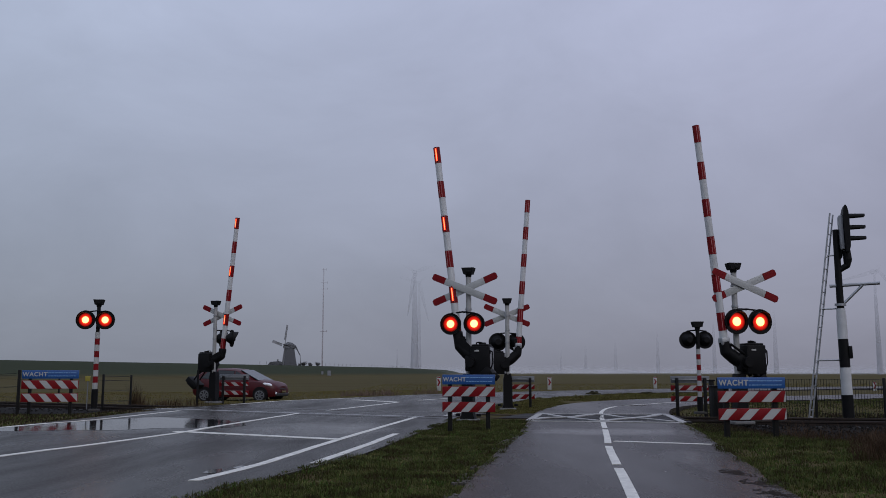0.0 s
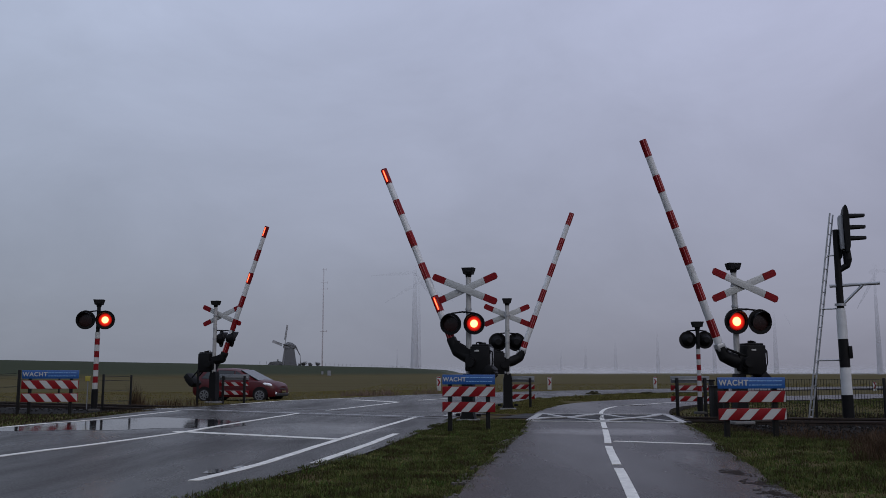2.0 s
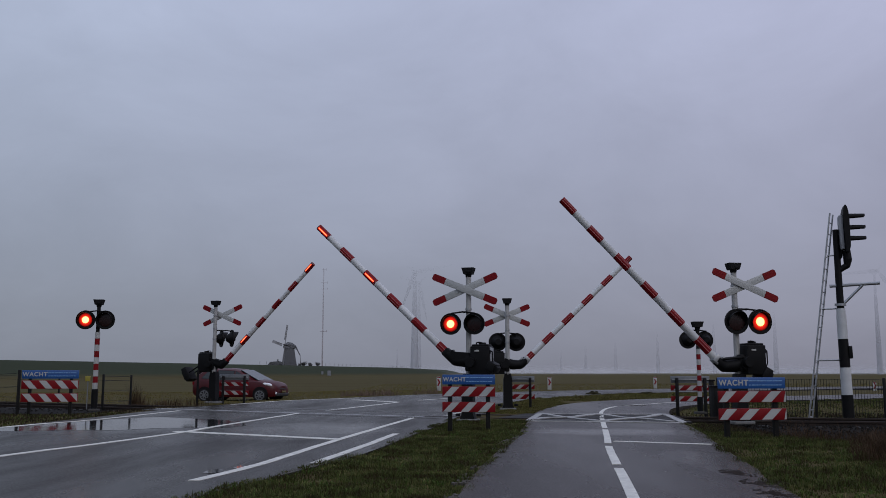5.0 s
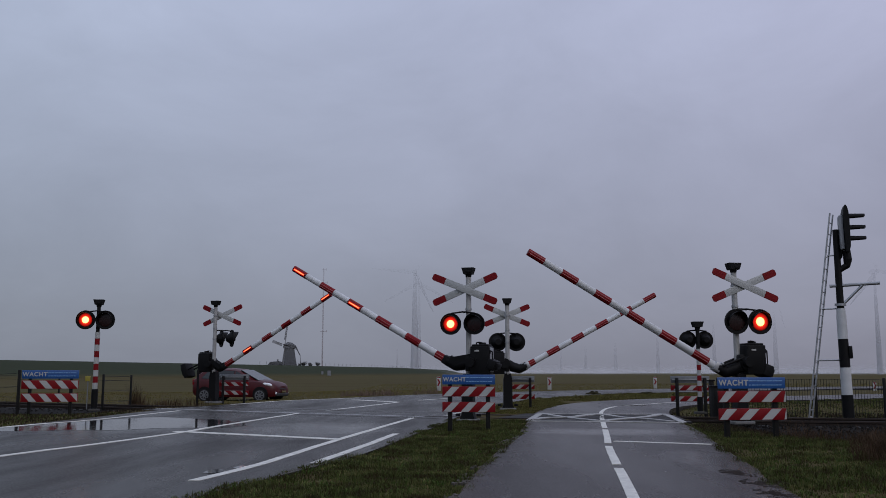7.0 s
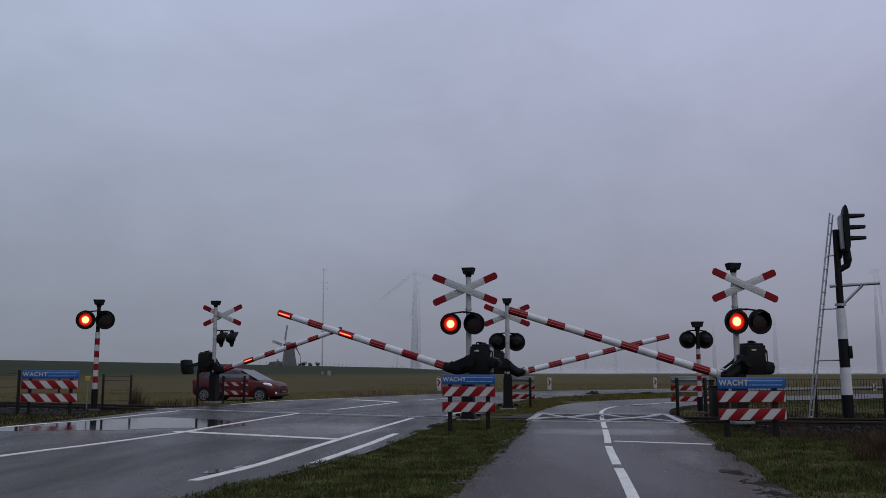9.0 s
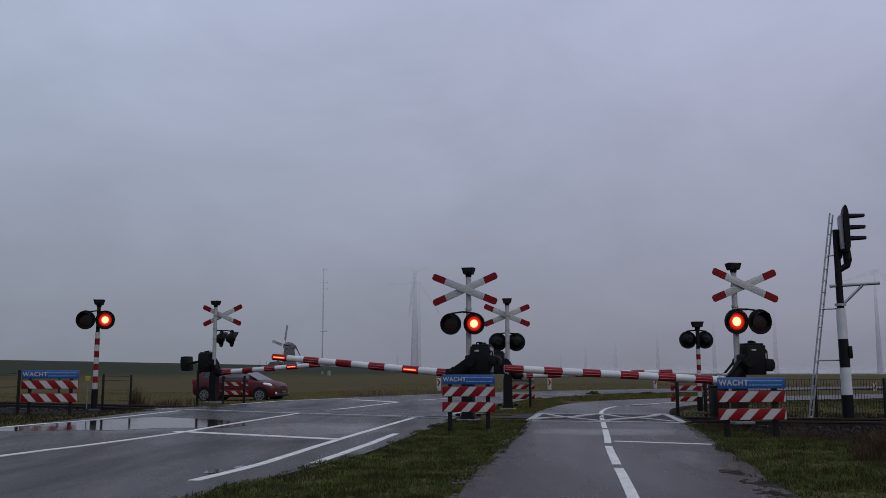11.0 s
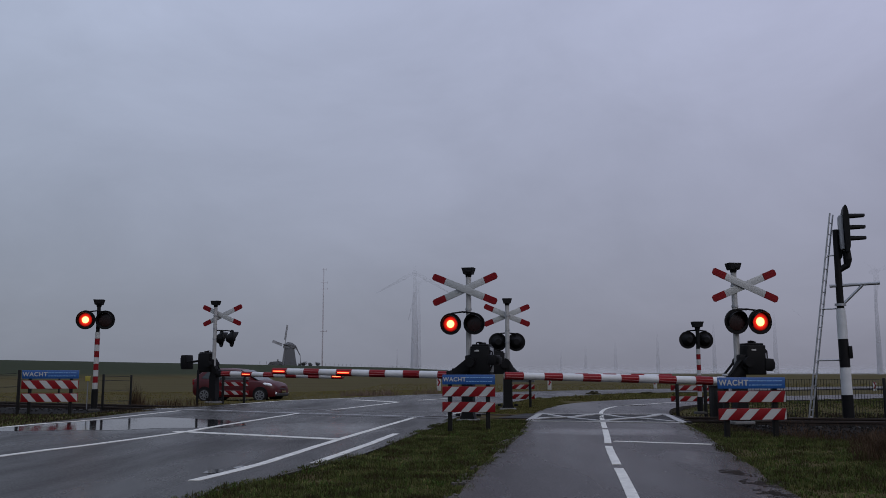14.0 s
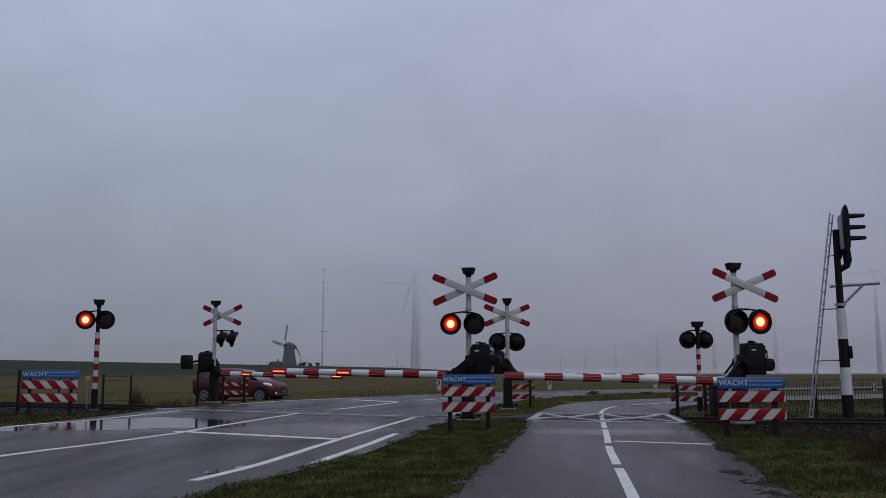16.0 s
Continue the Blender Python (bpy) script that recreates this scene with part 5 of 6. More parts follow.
def slim_post(x, y, h):
    th = thing("slim_post", pose(x, y, ground_z(x, y)), "slim black post beside the barrier", "post")
    part("pole", cyl(B(), (0, 0, -0.1), (0, 0, h), 0.038, 0.036, 12), M_BLACK, th)
    part("cap", cyl(B(), (0, 0, h), (0, 0, h + 0.02), 0.042, 0.03, 12), M_CAST, th)


slim_post(-7.72, 28.9, 1.12)
stake(-10.6, 27.4, 1.12, (0.15, 0.15), "thin stake with a small yellow plate")


# ---------------------------------------------------------------- distance: mill, mast, wind turbines
def windmill(x, y, z):
    th = thing("windmill", pose(x, y, z), "old dark drainage windmill with pale sails on a mound", "windmill")
    bm = B()
    sec = []
    for h, r in ((0, 3.6), (1.2, 3.3), (4, 2.75), (7.5, 2.2), (8.1, 2.35)):
        sec.append([(r * math.cos(2 * math.pi * i / 8 + 0.39), r * math.sin(2 * math.pi * i / 8 + 0.39), h) for i in range(8)])
    part("tower", loft(bm, sec), M_MILL, th, "dark eight-sided tower")
    bm = B()
    sec = []
    for xx, w, h in ((-2.7, 0.7, 8.6), (-2.4, 1.8, 9.9), (-0.8, 2.1, 10.8), (1.2, 1.9, 10.4), (2.6, 1.2, 9.3), (3.0, 0.4, 8.4)):
        sec.append([(xx, -w, 8.0), (xx, -w * 0.8, (8 + h) / 2 + 0.4), (xx, 0, h), (xx, w * 0.8, (8 + h) / 2 + 0.4), (xx, w, 8.0)])
    part("cap", loft(bm, sec), M_MILL, th, "rounded thatched cap")
    bm = B()
    tube(bm, [(2.6, 0, 9.2), (4.6, 0.6, 5.0), (4.9, 0.6, 0.2)], [0.14, 0.12, 0.12], 6)
    tube(bm, [(2.4, 0.4, 9.0), (4.4, 0.6, 5.0)], [0.1, 0.1], 6)
    part("tail_pole", bm, M_MILL, th)
    hub = part("sail_hub", cyl(B(), (-0.8, -1.2, 9.2), (-1.7, -2.7, 9.4), 0.30, 0.26, 10), M_MILL, th, "windshaft", None)
    for a in (12, 102, 192, 282):
        c, s = math.sin(radians(a)), math.cos(radians(a))
        ln = 8.8
        bm = B()
        p0, p1 = Vector((-1.6, -2.6, 9.4)), Vector((-1.6 + 0.46 * ln * c, -2.6 + 0.89 * ln * c, 9.4 + ln * s))
        cyl(bm, p0, p1, 0.16, 0.09, 6)
        d = (p1 - p0).normalized()
        nrm = d.cross(Vector((-0.89, 0.46, 0))).normalized()
        for k in range(9):
            q = p0 + (p1 - p0) * (0.24 + 0.09 * k)
            cyl(bm, q - nrm * 0.25, q + nrm * 1.05, 0.05, seg=5)
        q0, q1 = p0 + (p1 - p0) * 0.24, p1
        for w in (0.4, 0.72, 1.05):
            cyl(bm, q0 + nrm * w, q1 + nrm * w, 0.05, seg=5)
        vs = [bm.verts.new(v) for v in (q0 + nrm * 0.05, q1 + nrm * 0.05, q1 + nrm * 1.0, q0 + nrm * 1.0)]
        if a in (12, 282):
            bm.faces.new(vs)
        part("sail", bm, M_MILL_SAIL, th, "pale lattice sail")
    part("house", prism(B(), [(-9.0, -1.5), (-3.2, -1.5), (-3.2, 1.6), (-4.2, 2.4), (-8.0, 2.1), (-9.0, 0.8)], -2.2, 2.2), M_MILL, th, "low house beside the mill")
    part("chimney", box(B(), -5.0, 0, 2.7, 0.5, 0.5, 1.0), M_MILL, th)
    return th


# distance haze is mixed into these four materials as transparency
M_MILL = misted("misted_dark_mill", (0.035, 0.035, 0.038), 2, 14, 0.28, 0.38)
M_MILL_SAIL = misted("misted_mill_sail", (0.20, 0.20, 0.21), 2, 14, 0.22, 0.34)
M_HEDGE = misted("misted_shrub", (0.07, 0.07, 0.065), 0, 9, 0.45, 0.60)
M_MAST = misted("misted_red_white_mast", (0.26, 0.18, 0.18), 5, 55, 0.62, 0.84)
windmill(-67.2, 400, 3.6)


def lattice_mast(x, y, h):
    th = thing("radio_mast", pose(x, y, 0), "thin red and white lattice mast in the mist", "radio mast")
    bm = B()
    w = 0.30
    legs = [(w, -w * 0.6), (-w, -w * 0.6), (0, w * 1.1)]
    for a, b in legs:
        cyl(bm, (a, b, 0), (a * 0.7, b * 0.7, h), 0.11, 0.09, 6)
    n = int(h / 1.6)
    for i in range(n):
        z0, z1 = i * h / n, (i + 1) * h / n
        for (a, b), (c, d) in zip(legs, legs[1:] + legs[:1]):
            cyl(bm, (a * 0.85, b * 0.85, z0), (c * 0.85, d * 0.85, z1), 0.05, seg=4)
    part("lattice", bm, M_MAST, th, "red and white lattice")
    for z, s in ((h - 1, 1), (h * 0.86, 1.6), (h * 0.80, 1.6), (h * 0.40, 1.5)):
        bm = box(B(), 0.3 * s, 0, z, 2.6 * s, 0.2, 0.25)
        box(bm, 1.4 * s, 0, z + 0.2, 0.25, 0.25, 1.2)
        part("aerial", bm, M_MAST, th)
    return th


lattice_mast(-66.0, 500, 58.5)


def wind_turbine(x, y, hub, base_r, fog, at0=None, rate=98, face=0.0):
    th = thing("wind_turbine", pose(x, y, 0, 0, 0, face), "pale wind turbine fading upwards into low cloud", "wind turbine", "wind turbines on the horizon")
    sec = []
    for i in range(11):
        r, z = base_r * (1 - 0.62 * (i / 10) ** 0.8), hub * i / 10 - 2 * (i == 0)
        sec.append([(r * math.cos(2 * math.pi * k / 20), r * math.sin(2 * math.pi * k / 20), z) for k in range(20)])
    part("tower", loft(B(), sec), fog, th, "tapered pale tower")
    if at0 is None:
        return th
    bm = B()
    sec = []
    for yy, r in ((-4.5, 1.2), (-3.5, 2.0), (2.5, 2.1), (6.0, 1.7), (7.0, 0.8)):
        sec.append([(r * math.cos(2 * math.pi * i / 12), yy, hub + 1.6 + r * math.sin(2 * math.pi * i / 12)) for i in range(12)])
    part("nacelle", loft(bm, sec), fog, th, "pale nacelle")
    bm = B()
    bmesh.ops.create_uvsphere(bm, u_segments=16, v_segments=10, radius=1.6)
    rotor = part("rotor", bm, fog, th, "three-bladed rotor", pose(0, -6.0, hub + 1.6))
    for k in range(3):
        bm = B()
        a = radians(120 * k)
        sec = []
        for u, c in ((1.2, 0.9), (4, 1.5), (8, 1.7), (16, 1.2), (24, 0.8), (31, 0.45), (34, 0.15)):
            ring_pts = []
            for i in range(8):
                q = 2 * math.pi * i / 8
                px, py = c * math.cos(q), 0.28 * c * math.sin(q)
                ring_pts.append((px * math.cos(a) - u * math.sin(a), py, -(u * math.cos(a) + px * math.sin(a))))
            sec.append(ring_pts)
        part("blade", loft(bm, sec), fog, rotor, "slender pale blade")
    ROTORS.append((rotor, at0, rate))
    return th


ROTORS = []
# haze and low cloud put into the tower paint, stronger for farther ones
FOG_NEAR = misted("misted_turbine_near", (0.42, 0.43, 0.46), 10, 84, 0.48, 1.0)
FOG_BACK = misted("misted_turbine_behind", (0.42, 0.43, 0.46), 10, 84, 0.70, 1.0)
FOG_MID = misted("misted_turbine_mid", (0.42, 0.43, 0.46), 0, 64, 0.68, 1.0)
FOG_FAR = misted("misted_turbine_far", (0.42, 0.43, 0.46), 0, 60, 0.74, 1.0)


def at_px(col, dist):
    """Ground place at that bearing (tangent) and distance ahead."""
    return col * dist, dist


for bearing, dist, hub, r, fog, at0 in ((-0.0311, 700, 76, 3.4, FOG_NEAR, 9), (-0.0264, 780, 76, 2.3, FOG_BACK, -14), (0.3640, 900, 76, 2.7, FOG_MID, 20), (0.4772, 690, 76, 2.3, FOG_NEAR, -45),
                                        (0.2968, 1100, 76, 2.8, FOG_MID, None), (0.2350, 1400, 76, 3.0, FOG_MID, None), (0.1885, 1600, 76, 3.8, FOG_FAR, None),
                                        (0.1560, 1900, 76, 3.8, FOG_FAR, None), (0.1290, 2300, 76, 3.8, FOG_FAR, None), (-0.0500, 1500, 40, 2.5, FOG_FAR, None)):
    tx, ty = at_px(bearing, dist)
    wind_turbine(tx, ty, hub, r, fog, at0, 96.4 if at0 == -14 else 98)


def haze_sheet(radius, low, high, dense, label):
    """A translucent ring sheet, added to stand in for haze far out over the fields."""
    m = bpy.data.materials.new("haze_veil")
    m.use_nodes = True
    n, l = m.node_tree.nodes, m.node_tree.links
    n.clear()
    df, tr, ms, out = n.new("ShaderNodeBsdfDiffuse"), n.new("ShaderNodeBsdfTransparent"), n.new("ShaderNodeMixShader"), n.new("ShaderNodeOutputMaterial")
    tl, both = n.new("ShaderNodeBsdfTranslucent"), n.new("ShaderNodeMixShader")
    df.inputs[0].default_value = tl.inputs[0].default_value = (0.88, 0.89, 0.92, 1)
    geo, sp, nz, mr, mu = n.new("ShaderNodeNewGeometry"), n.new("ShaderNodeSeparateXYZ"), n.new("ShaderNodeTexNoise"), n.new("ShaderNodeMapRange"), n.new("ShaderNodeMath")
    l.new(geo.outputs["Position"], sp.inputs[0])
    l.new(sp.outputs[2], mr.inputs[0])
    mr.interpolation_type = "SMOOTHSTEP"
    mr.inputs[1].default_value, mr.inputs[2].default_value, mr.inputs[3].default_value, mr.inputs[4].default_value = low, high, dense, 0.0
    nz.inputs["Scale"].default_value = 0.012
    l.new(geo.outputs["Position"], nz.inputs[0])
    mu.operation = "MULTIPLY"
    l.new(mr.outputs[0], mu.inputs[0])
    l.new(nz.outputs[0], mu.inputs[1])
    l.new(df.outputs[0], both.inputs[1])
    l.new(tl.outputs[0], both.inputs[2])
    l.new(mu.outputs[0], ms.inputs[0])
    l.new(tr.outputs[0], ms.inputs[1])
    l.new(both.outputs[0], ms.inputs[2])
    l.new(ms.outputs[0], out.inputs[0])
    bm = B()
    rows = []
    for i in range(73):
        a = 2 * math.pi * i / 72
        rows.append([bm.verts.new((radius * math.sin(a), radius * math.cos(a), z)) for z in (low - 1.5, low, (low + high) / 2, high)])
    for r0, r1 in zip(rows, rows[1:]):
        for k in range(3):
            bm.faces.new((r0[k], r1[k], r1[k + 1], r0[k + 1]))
    return tagged(new("haze_sheet", finish(bm, "haze_sheet", m)), label, "mist", kind="structure")


# three added rings, denser farther out, that pale the horizon like haze
haze_sheet(600, -0.3, 6, 0.24, "translucent sheet standing in for haze over the far fields")
haze_sheet(820, -0.3, 8, 0.42, "translucent sheet standing in for haze over the far fields")
haze_sheet(1250, -0.3, 14, 0.75, "translucent sheet standing in for haze over the far fields")


# ---------------------------------------------------------------- plants
def blades(name, label, places, material, seed, h0, h1, w, lean=0.5, category="grass"):
    """Many single blades as one mesh. places: x, y, z, height factor."""
    rnd = np.random.RandomState(seed)
    n = len(places)
    p = np.array(places)
    a, tilt = rnd.uniform(0, 2 * np.pi, n), rnd.uniform(0.1, 1, n) * lean
    h = rnd.uniform(h0, h1, n) * p[:, 3]
    b = rnd.uniform(0, 2 * np.pi, n)
    dx, dy = np.cos(a) * w / 2, np.sin(a) * w / 2
    tx, ty = np.cos(b) * tilt * h, np.sin(b) * tilt * h
    v = np.zeros((n, 5, 3))
    v[:, 0] = np.c_[p[:, 0] - dx, p[:, 1] - dy, p[:, 2] - 0.01]
    v[:, 1] = np.c_[p[:, 0] + dx, p[:, 1] + dy, p[:, 2] - 0.01]
    v[:, 2] = np.c_[p[:, 0] + dx * 0.8 + tx * 0.4, p[:, 1] + dy * 0.8 + ty * 0.4, p[:, 2] + h * 0.6]
    v[:, 3] = np.c_[p[:, 0] - dx * 0.8 + tx * 0.4, p[:, 1] - dy * 0.8 + ty * 0.4, p[:, 2] + h * 0.6]
    v[:, 4] = np.c_[p[:, 0] + tx, p[:, 1] + ty, p[:, 2] + h * (1 - 0.3 * tilt)]
    base = np.arange(n) * 5
    quads = np.c_[base, base + 1, base + 2, base + 3]
    tris = np.c_[base + 3, base + 2, base + 4]
    me = bpy.data.meshes.new(name)
    me.from_pydata(v.reshape(-1, 3).tolist(), [], quads.tolist() + tris.tolist())
    me.materials.append(material)
    return tagged(new(name, me), label, category, kind="stuff")


def blade_mat(name, cols, rough=0.8):
    """Blades that differ one from another, with some light through them."""
    m = bpy.data.materials.new(name)
    m.use_nodes = True
    n, l = m.node_tree.nodes, m.node_tree.links
    b = n["Principled BSDF"]
    geo = n.new("ShaderNodeNewGeometry")
    co = n.new("ShaderNodeTexCoord")
    nz = n.new("ShaderNodeTexNoise")
    nz.inputs["Scale"].default_value, nz.inputs["Detail"].default_value = 2.6, 5.0
    l.new(co.outputs["Object"], nz.inputs[0])
    mix = n.new("ShaderNodeMath")
    mix.operation = "MULTIPLY_ADD"
    mix.inputs[1].default_value = 0.32
    l.new(geo.outputs["Random Per Island"], mix.inputs[0])
    sub = n.new("ShaderNodeMath")
    sub.operation = "SUBTRACT"
    sub.inputs[1].default_value = 0.14
    l.new(nz.outputs[0], sub.inputs[0])
    l.new(sub.outputs[0], mix.inputs[2])
    ramp = n.new("ShaderNodeValToRGB")
    ramp.color_ramp.elements[0].position, ramp.color_ramp.elements[0].color = 0.34, (*cols[0], 1)
    ramp.color_ramp.elements[1].position, ramp.color_ramp.elements[1].color = 0.72, (*cols[-1], 1)
    for i, c in enumerate(cols[1:-1]):
        e = ramp.color_ramp.elements.new(0.34 + 0.38 * (i + 1) / (len(cols) - 1))
        e.color = (*c, 1)
    l.new(mix.outputs[0], ramp.inputs[0])
    l.new(ramp.outputs[0], b.inputs["Base Color"])
    b.inputs["Roughness"].default_value = rough
    b.inputs["Specular IOR Level"].default_value = 0.06
    return m


M_TURF = blade_mat("verge_grass", ((0.032, 0.024, 0.011), (0.038, 0.035, 0.012), (0.048, 0.074, 0.017), (0.100, 0.093, 0.036)))
M_TURF2 = blade_mat("field_side_grass", ((0.064, 0.047, 0.019), (0.068, 0.065, 0.020), (0.084, 0.086, 0.024), (0.115, 0.094, 0.037)))
M_STRAW = blade_mat("dry_grass", ((0.100, 0.074, 0.030), (0.115, 0.110, 0.034), (0.150, 0.115, 0.046)))
M_BRUSH = blade_mat("dead_brush", ((0.026, 0.016, 0.009), (0.048, 0.030, 0.018), (0.088, 0.057, 0.034)))
M_STALK = blade_mat("dead_stalks", ((0.014, 0.011, 0.007), (0.024, 0.018, 0.011), (0.046, 0.034, 0.021)))
M_WEED = blade_mat("verge_weeds", ((0.034, 0.050, 0.014), (0.056, 0.098, 0.022), (0.078, 0.110, 0.028), (0.165, 0.140, 0.060)))


def scatter(n, x0, x1, y0, y1, keep, seed, dense=None):
    rnd = random.Random(seed)
    out = []
    while len(out) < n:
        x, y = rnd.uniform(x0, x1), rnd.uniform(y0, y1)
        k = keep(x, y)
        if k > 0 and rnd.random() < k * (0.25 + 1.3 * max(0, 0.5 + noise.noise((x * 1.1, y * 1.1, 21.0)) + 0.4 * noise.noise((x * 4, y * 4, 9.0)))):
            out.append((x, y, ground_z(x, y), 1.0 if dense is None else dense(x, y)))
    return out


def edge_index(lines):
    """Quick tests against the road and path edges: x of each edge by y."""
    ys = np.arange(5, 62, 0.25)
    out = []
    for line in lines:
        pts = sorted((v.y, v.x) for v in line)
        out.append(np.interp(ys, [q[0] for q in pts], [q[1] for q in pts]))
    return ys, out


EY, (E_RN, E_RF, E_PN, E_PF) = edge_index((near_l, far_l, pnear_l, pfar_l))


def edges_at(y):
    i = min(len(EY) - 1, max(0, int((y - 5) / 0.25)))
    return E_RN[i], E_RF[i], E_PN[i], E_PF[i]


def between(x, y):
    rn, rf, pn, pf = edges_at(y)
    wob = 0.07 * noise.noise((x * 1.6, y * 1.6, 0.4)) + 0.05 * noise.noise((x * 7, y * 7, 0.4))
    if not rn - 0.09 + wob < x < pf + 0.09 - wob:
        return 0.0
    return 1.0 if y < 18 or track_off(x, y) > 1.6 else 0.0


def right_of(x, y):
    rn, rf, pn, pf = edges_at(y)
    wob = 0.12 * noise.noise((x * 1.3, y * 1.3, 2.4)) + 0.06 * noise.noise((x * 6, y * 6, 2.4))
    if x < pn - 0.06 + wob:
        return 0.0
    return 1.0 if (y < 11 and x < 6.3) or track_off(x, y) > 2.0 + 2.6 * smooth(4.7, 5.8, x) + 0.6 * noise.noise((x * 1.1, y * 1.1, 8.0)) else 0.0


def left_of(x, y):
    rn, rf, pn, pf = edges_at(y)
    wob = 0.15 * noise.noise((x * 1.6, y * 1.6, 5.4))
    return 1.0 if x < rf + wob and track_off(x, y) > 2.9 + 0.5 * noise.noise((x, y, 3.0)) else 0.0


def clump(x, y):
    return 0.45 + 1.0 * max(0, 0.45 + noise.noise((x * 1.7, y * 1.7, 7.7))) + (0.7 if noise.noise((x * 3.1, y * 3.1, 1.2)) > 0.42 else 0.0)


def build_plants():
    turf = "short olive and brown winter grass of the verge"
    blades("verge_grass", turf, scatter(95000, -2.3, 2.2, 6.8, 20.5, between, 1, clump), M_TURF, 1, 0.018, 0.055, 0.0075, 1.1)
    blades("verge_grass", turf, scatter(90000, 2.6, 8.0, 6.8, 18.8, right_of, 2, clump), M_TURF, 2, 0.018, 0.065, 0.008, 1.1)
    blades("verge_grass", turf, scatter(26000, 0.2, 4.2, 23.0, 36, between, 3, clump), M_TURF2, 3, 0.02, 0.05, 0.02, 1.1)
    blades("verge_grass", turf, scatter(16000, 1.5, 14, 34, 46, lambda x, y: between(x, y), 4, clump), M_TURF2, 4, 0.02, 0.06, 0.04, 1.1)
    blades("verge_grass", turf, scatter(42000, 5.0, 24, 22.5, 40, right_of, 5, clump), M_TURF, 5, 0.02, 0.05, 0.024, 1.2)
    blades("verge_grass", turf, scatter(9000, -15, -7.2, 17.5, 27.0, left_of, 6, clump), M_TURF, 6, 0.02, 0.06, 0.02, 1.1)
    blades("dry_grass", "long dry straw-coloured grass at the field's edge", scatter(26000, -26, 0, 29.0, 58, lambda x, y: left_of(x + 0.4, y), 7, clump), M_STRAW, 7, 0.015, 0.045, 0.03, 1.1)
    blades("dry_grass", "long dry straw-coloured grass beyond the road", scatter(14000, -6, 60, 45, 95, lambda x, y: 1.0 if left_of(x, y) or y > 64 + 0.28 * x else 0.0, 8, clump), M_STRAW, 8, 0.02, 0.06, 0.06, 1.1)
    # single tufts and broad weeds that stand out of the turf
    rnd = random.Random(41)
    spots = []
    for keep, x0, x1, y1, count in ((between, -2.2, 1.8, 16, 330), (right_of, 2.7, 6.0, 14, 330)):
        while count > 0:
            x, y = rnd.uniform(x0, x1), 7 + (y1 - 7) * rnd.random() ** 1.3
            if keep(x, y) <= 0:
                continue
            count -= 1
            size = rnd.uniform(0.5, 1.25)
            for _ in range(rnd.randint(9, 20)):
                a, q = rnd.uniform(0, 6.283), 0.05 * size * math.sqrt(rnd.random())
                spots.append((x + q * math.cos(a), y + q * math.sin(a), ground_z(x, y), size))
    blades("verge_weeds", "brighter green and straw tufts in the verge", spots, M_WEED, 42, 0.022, 0.062, 0.010, 1.4, "weeds")
    # brown brush by the track
    rnd = random.Random(11)
    spots = []
    for cx, cy, r, k in ((5.35, 10.9, 0.55, 700), (5.9, 11.9, 0.7, 1300), (6.6, 13.0, 0.9, 1500), (7.4, 14.0, 1.0, 1300), (6.4, 14.6, 1.0, 700), (5.6, 14.7, 0.7, 260), (8.2, 15.2, 1.0, 900), (6.9, 15.9, 0.9, 500), (9.0, 15.9, 1.0, 700)):
        for _ in range(k):
            a, q = rnd.uniform(0, 6.283), r * math.sqrt(rnd.random())
            x, y = cx + q * math.cos(a), cy + q * math.sin(a) * 0.6
            spots.append((x, y, ground_z(x, y), 1.2 - 0.7 * q / r))
    blades("dead_brush", "dead brown weeds and brambles beside the ballast", spots, M_BRUSH, 12, 0.08, 0.46, 0.006, 1.0, "brush")
    spots = []
    for cx, cy, r, k, hh in ((-10.6, 31.7, 0.22, 150, 1.0), (-10.45, 31.7, 0.36, 160, 0.66), (-10.5, 31.6, 0.5, 200, 0.36), (-9.2, 29.6, 0.8, 260, 0.28), (-8.3, 28.9, 1.0, 260, 0.26), (-12.2, 31.0, 0.9, 160, 0.32), (-14.2, 32.4, 1.0, 160, 0.3), (-16.5, 33.6, 1.0, 160, 0.3)):
        for _ in range(k):
            a, q = rnd.uniform(0, 6.283), r * math.sqrt(rnd.random())
            x, y = cx + q * math.cos(a), cy + q * math.sin(a)
            spots.append((x, y, ground_z(x, y), hh))
    blades("dead_brush", "thin bare weeds behind the track", spots, M_BRUSH, 13, 0.3, 1.2, 0.010, 0.42, "brush")
    # dark trodden soil and dead stalks beside the track
    low = "short dead stalks on dark soil beside the track"
    blades("dead_stalks", low, scatter(9000, -15, -7.6, 18.5, 27.5, lambda x, y: 1.0 if x < edges_at(y)[1] - 0.1 else 0.0, 14), M_STALK, 14, 0.02, 0.07, 0.02, 1.0, "brush")
    blades("dead_stalks", low, scatter(15000, 4.3, 12, 12.6, 18.0, lambda x, y: smooth(5.2, 3.6, track_off(x, y)) if x > edges_at(y)[2] + 0.15 else 0.0, 15), M_STALK, 15, 0.02, 0.09, 0.012, 1.0, "brush")
    blades("dead_stalks", low, scatter(9000, 5.8, 19, 21.0, 26.5, lambda x, y: 1.0 if x > edges_at(y)[2] + 0.2 and track_off(x, y) > 1.4 else 0.0, 16), M_STALK, 16, 0.03, 0.14, 0.025, 1.0, "brush")
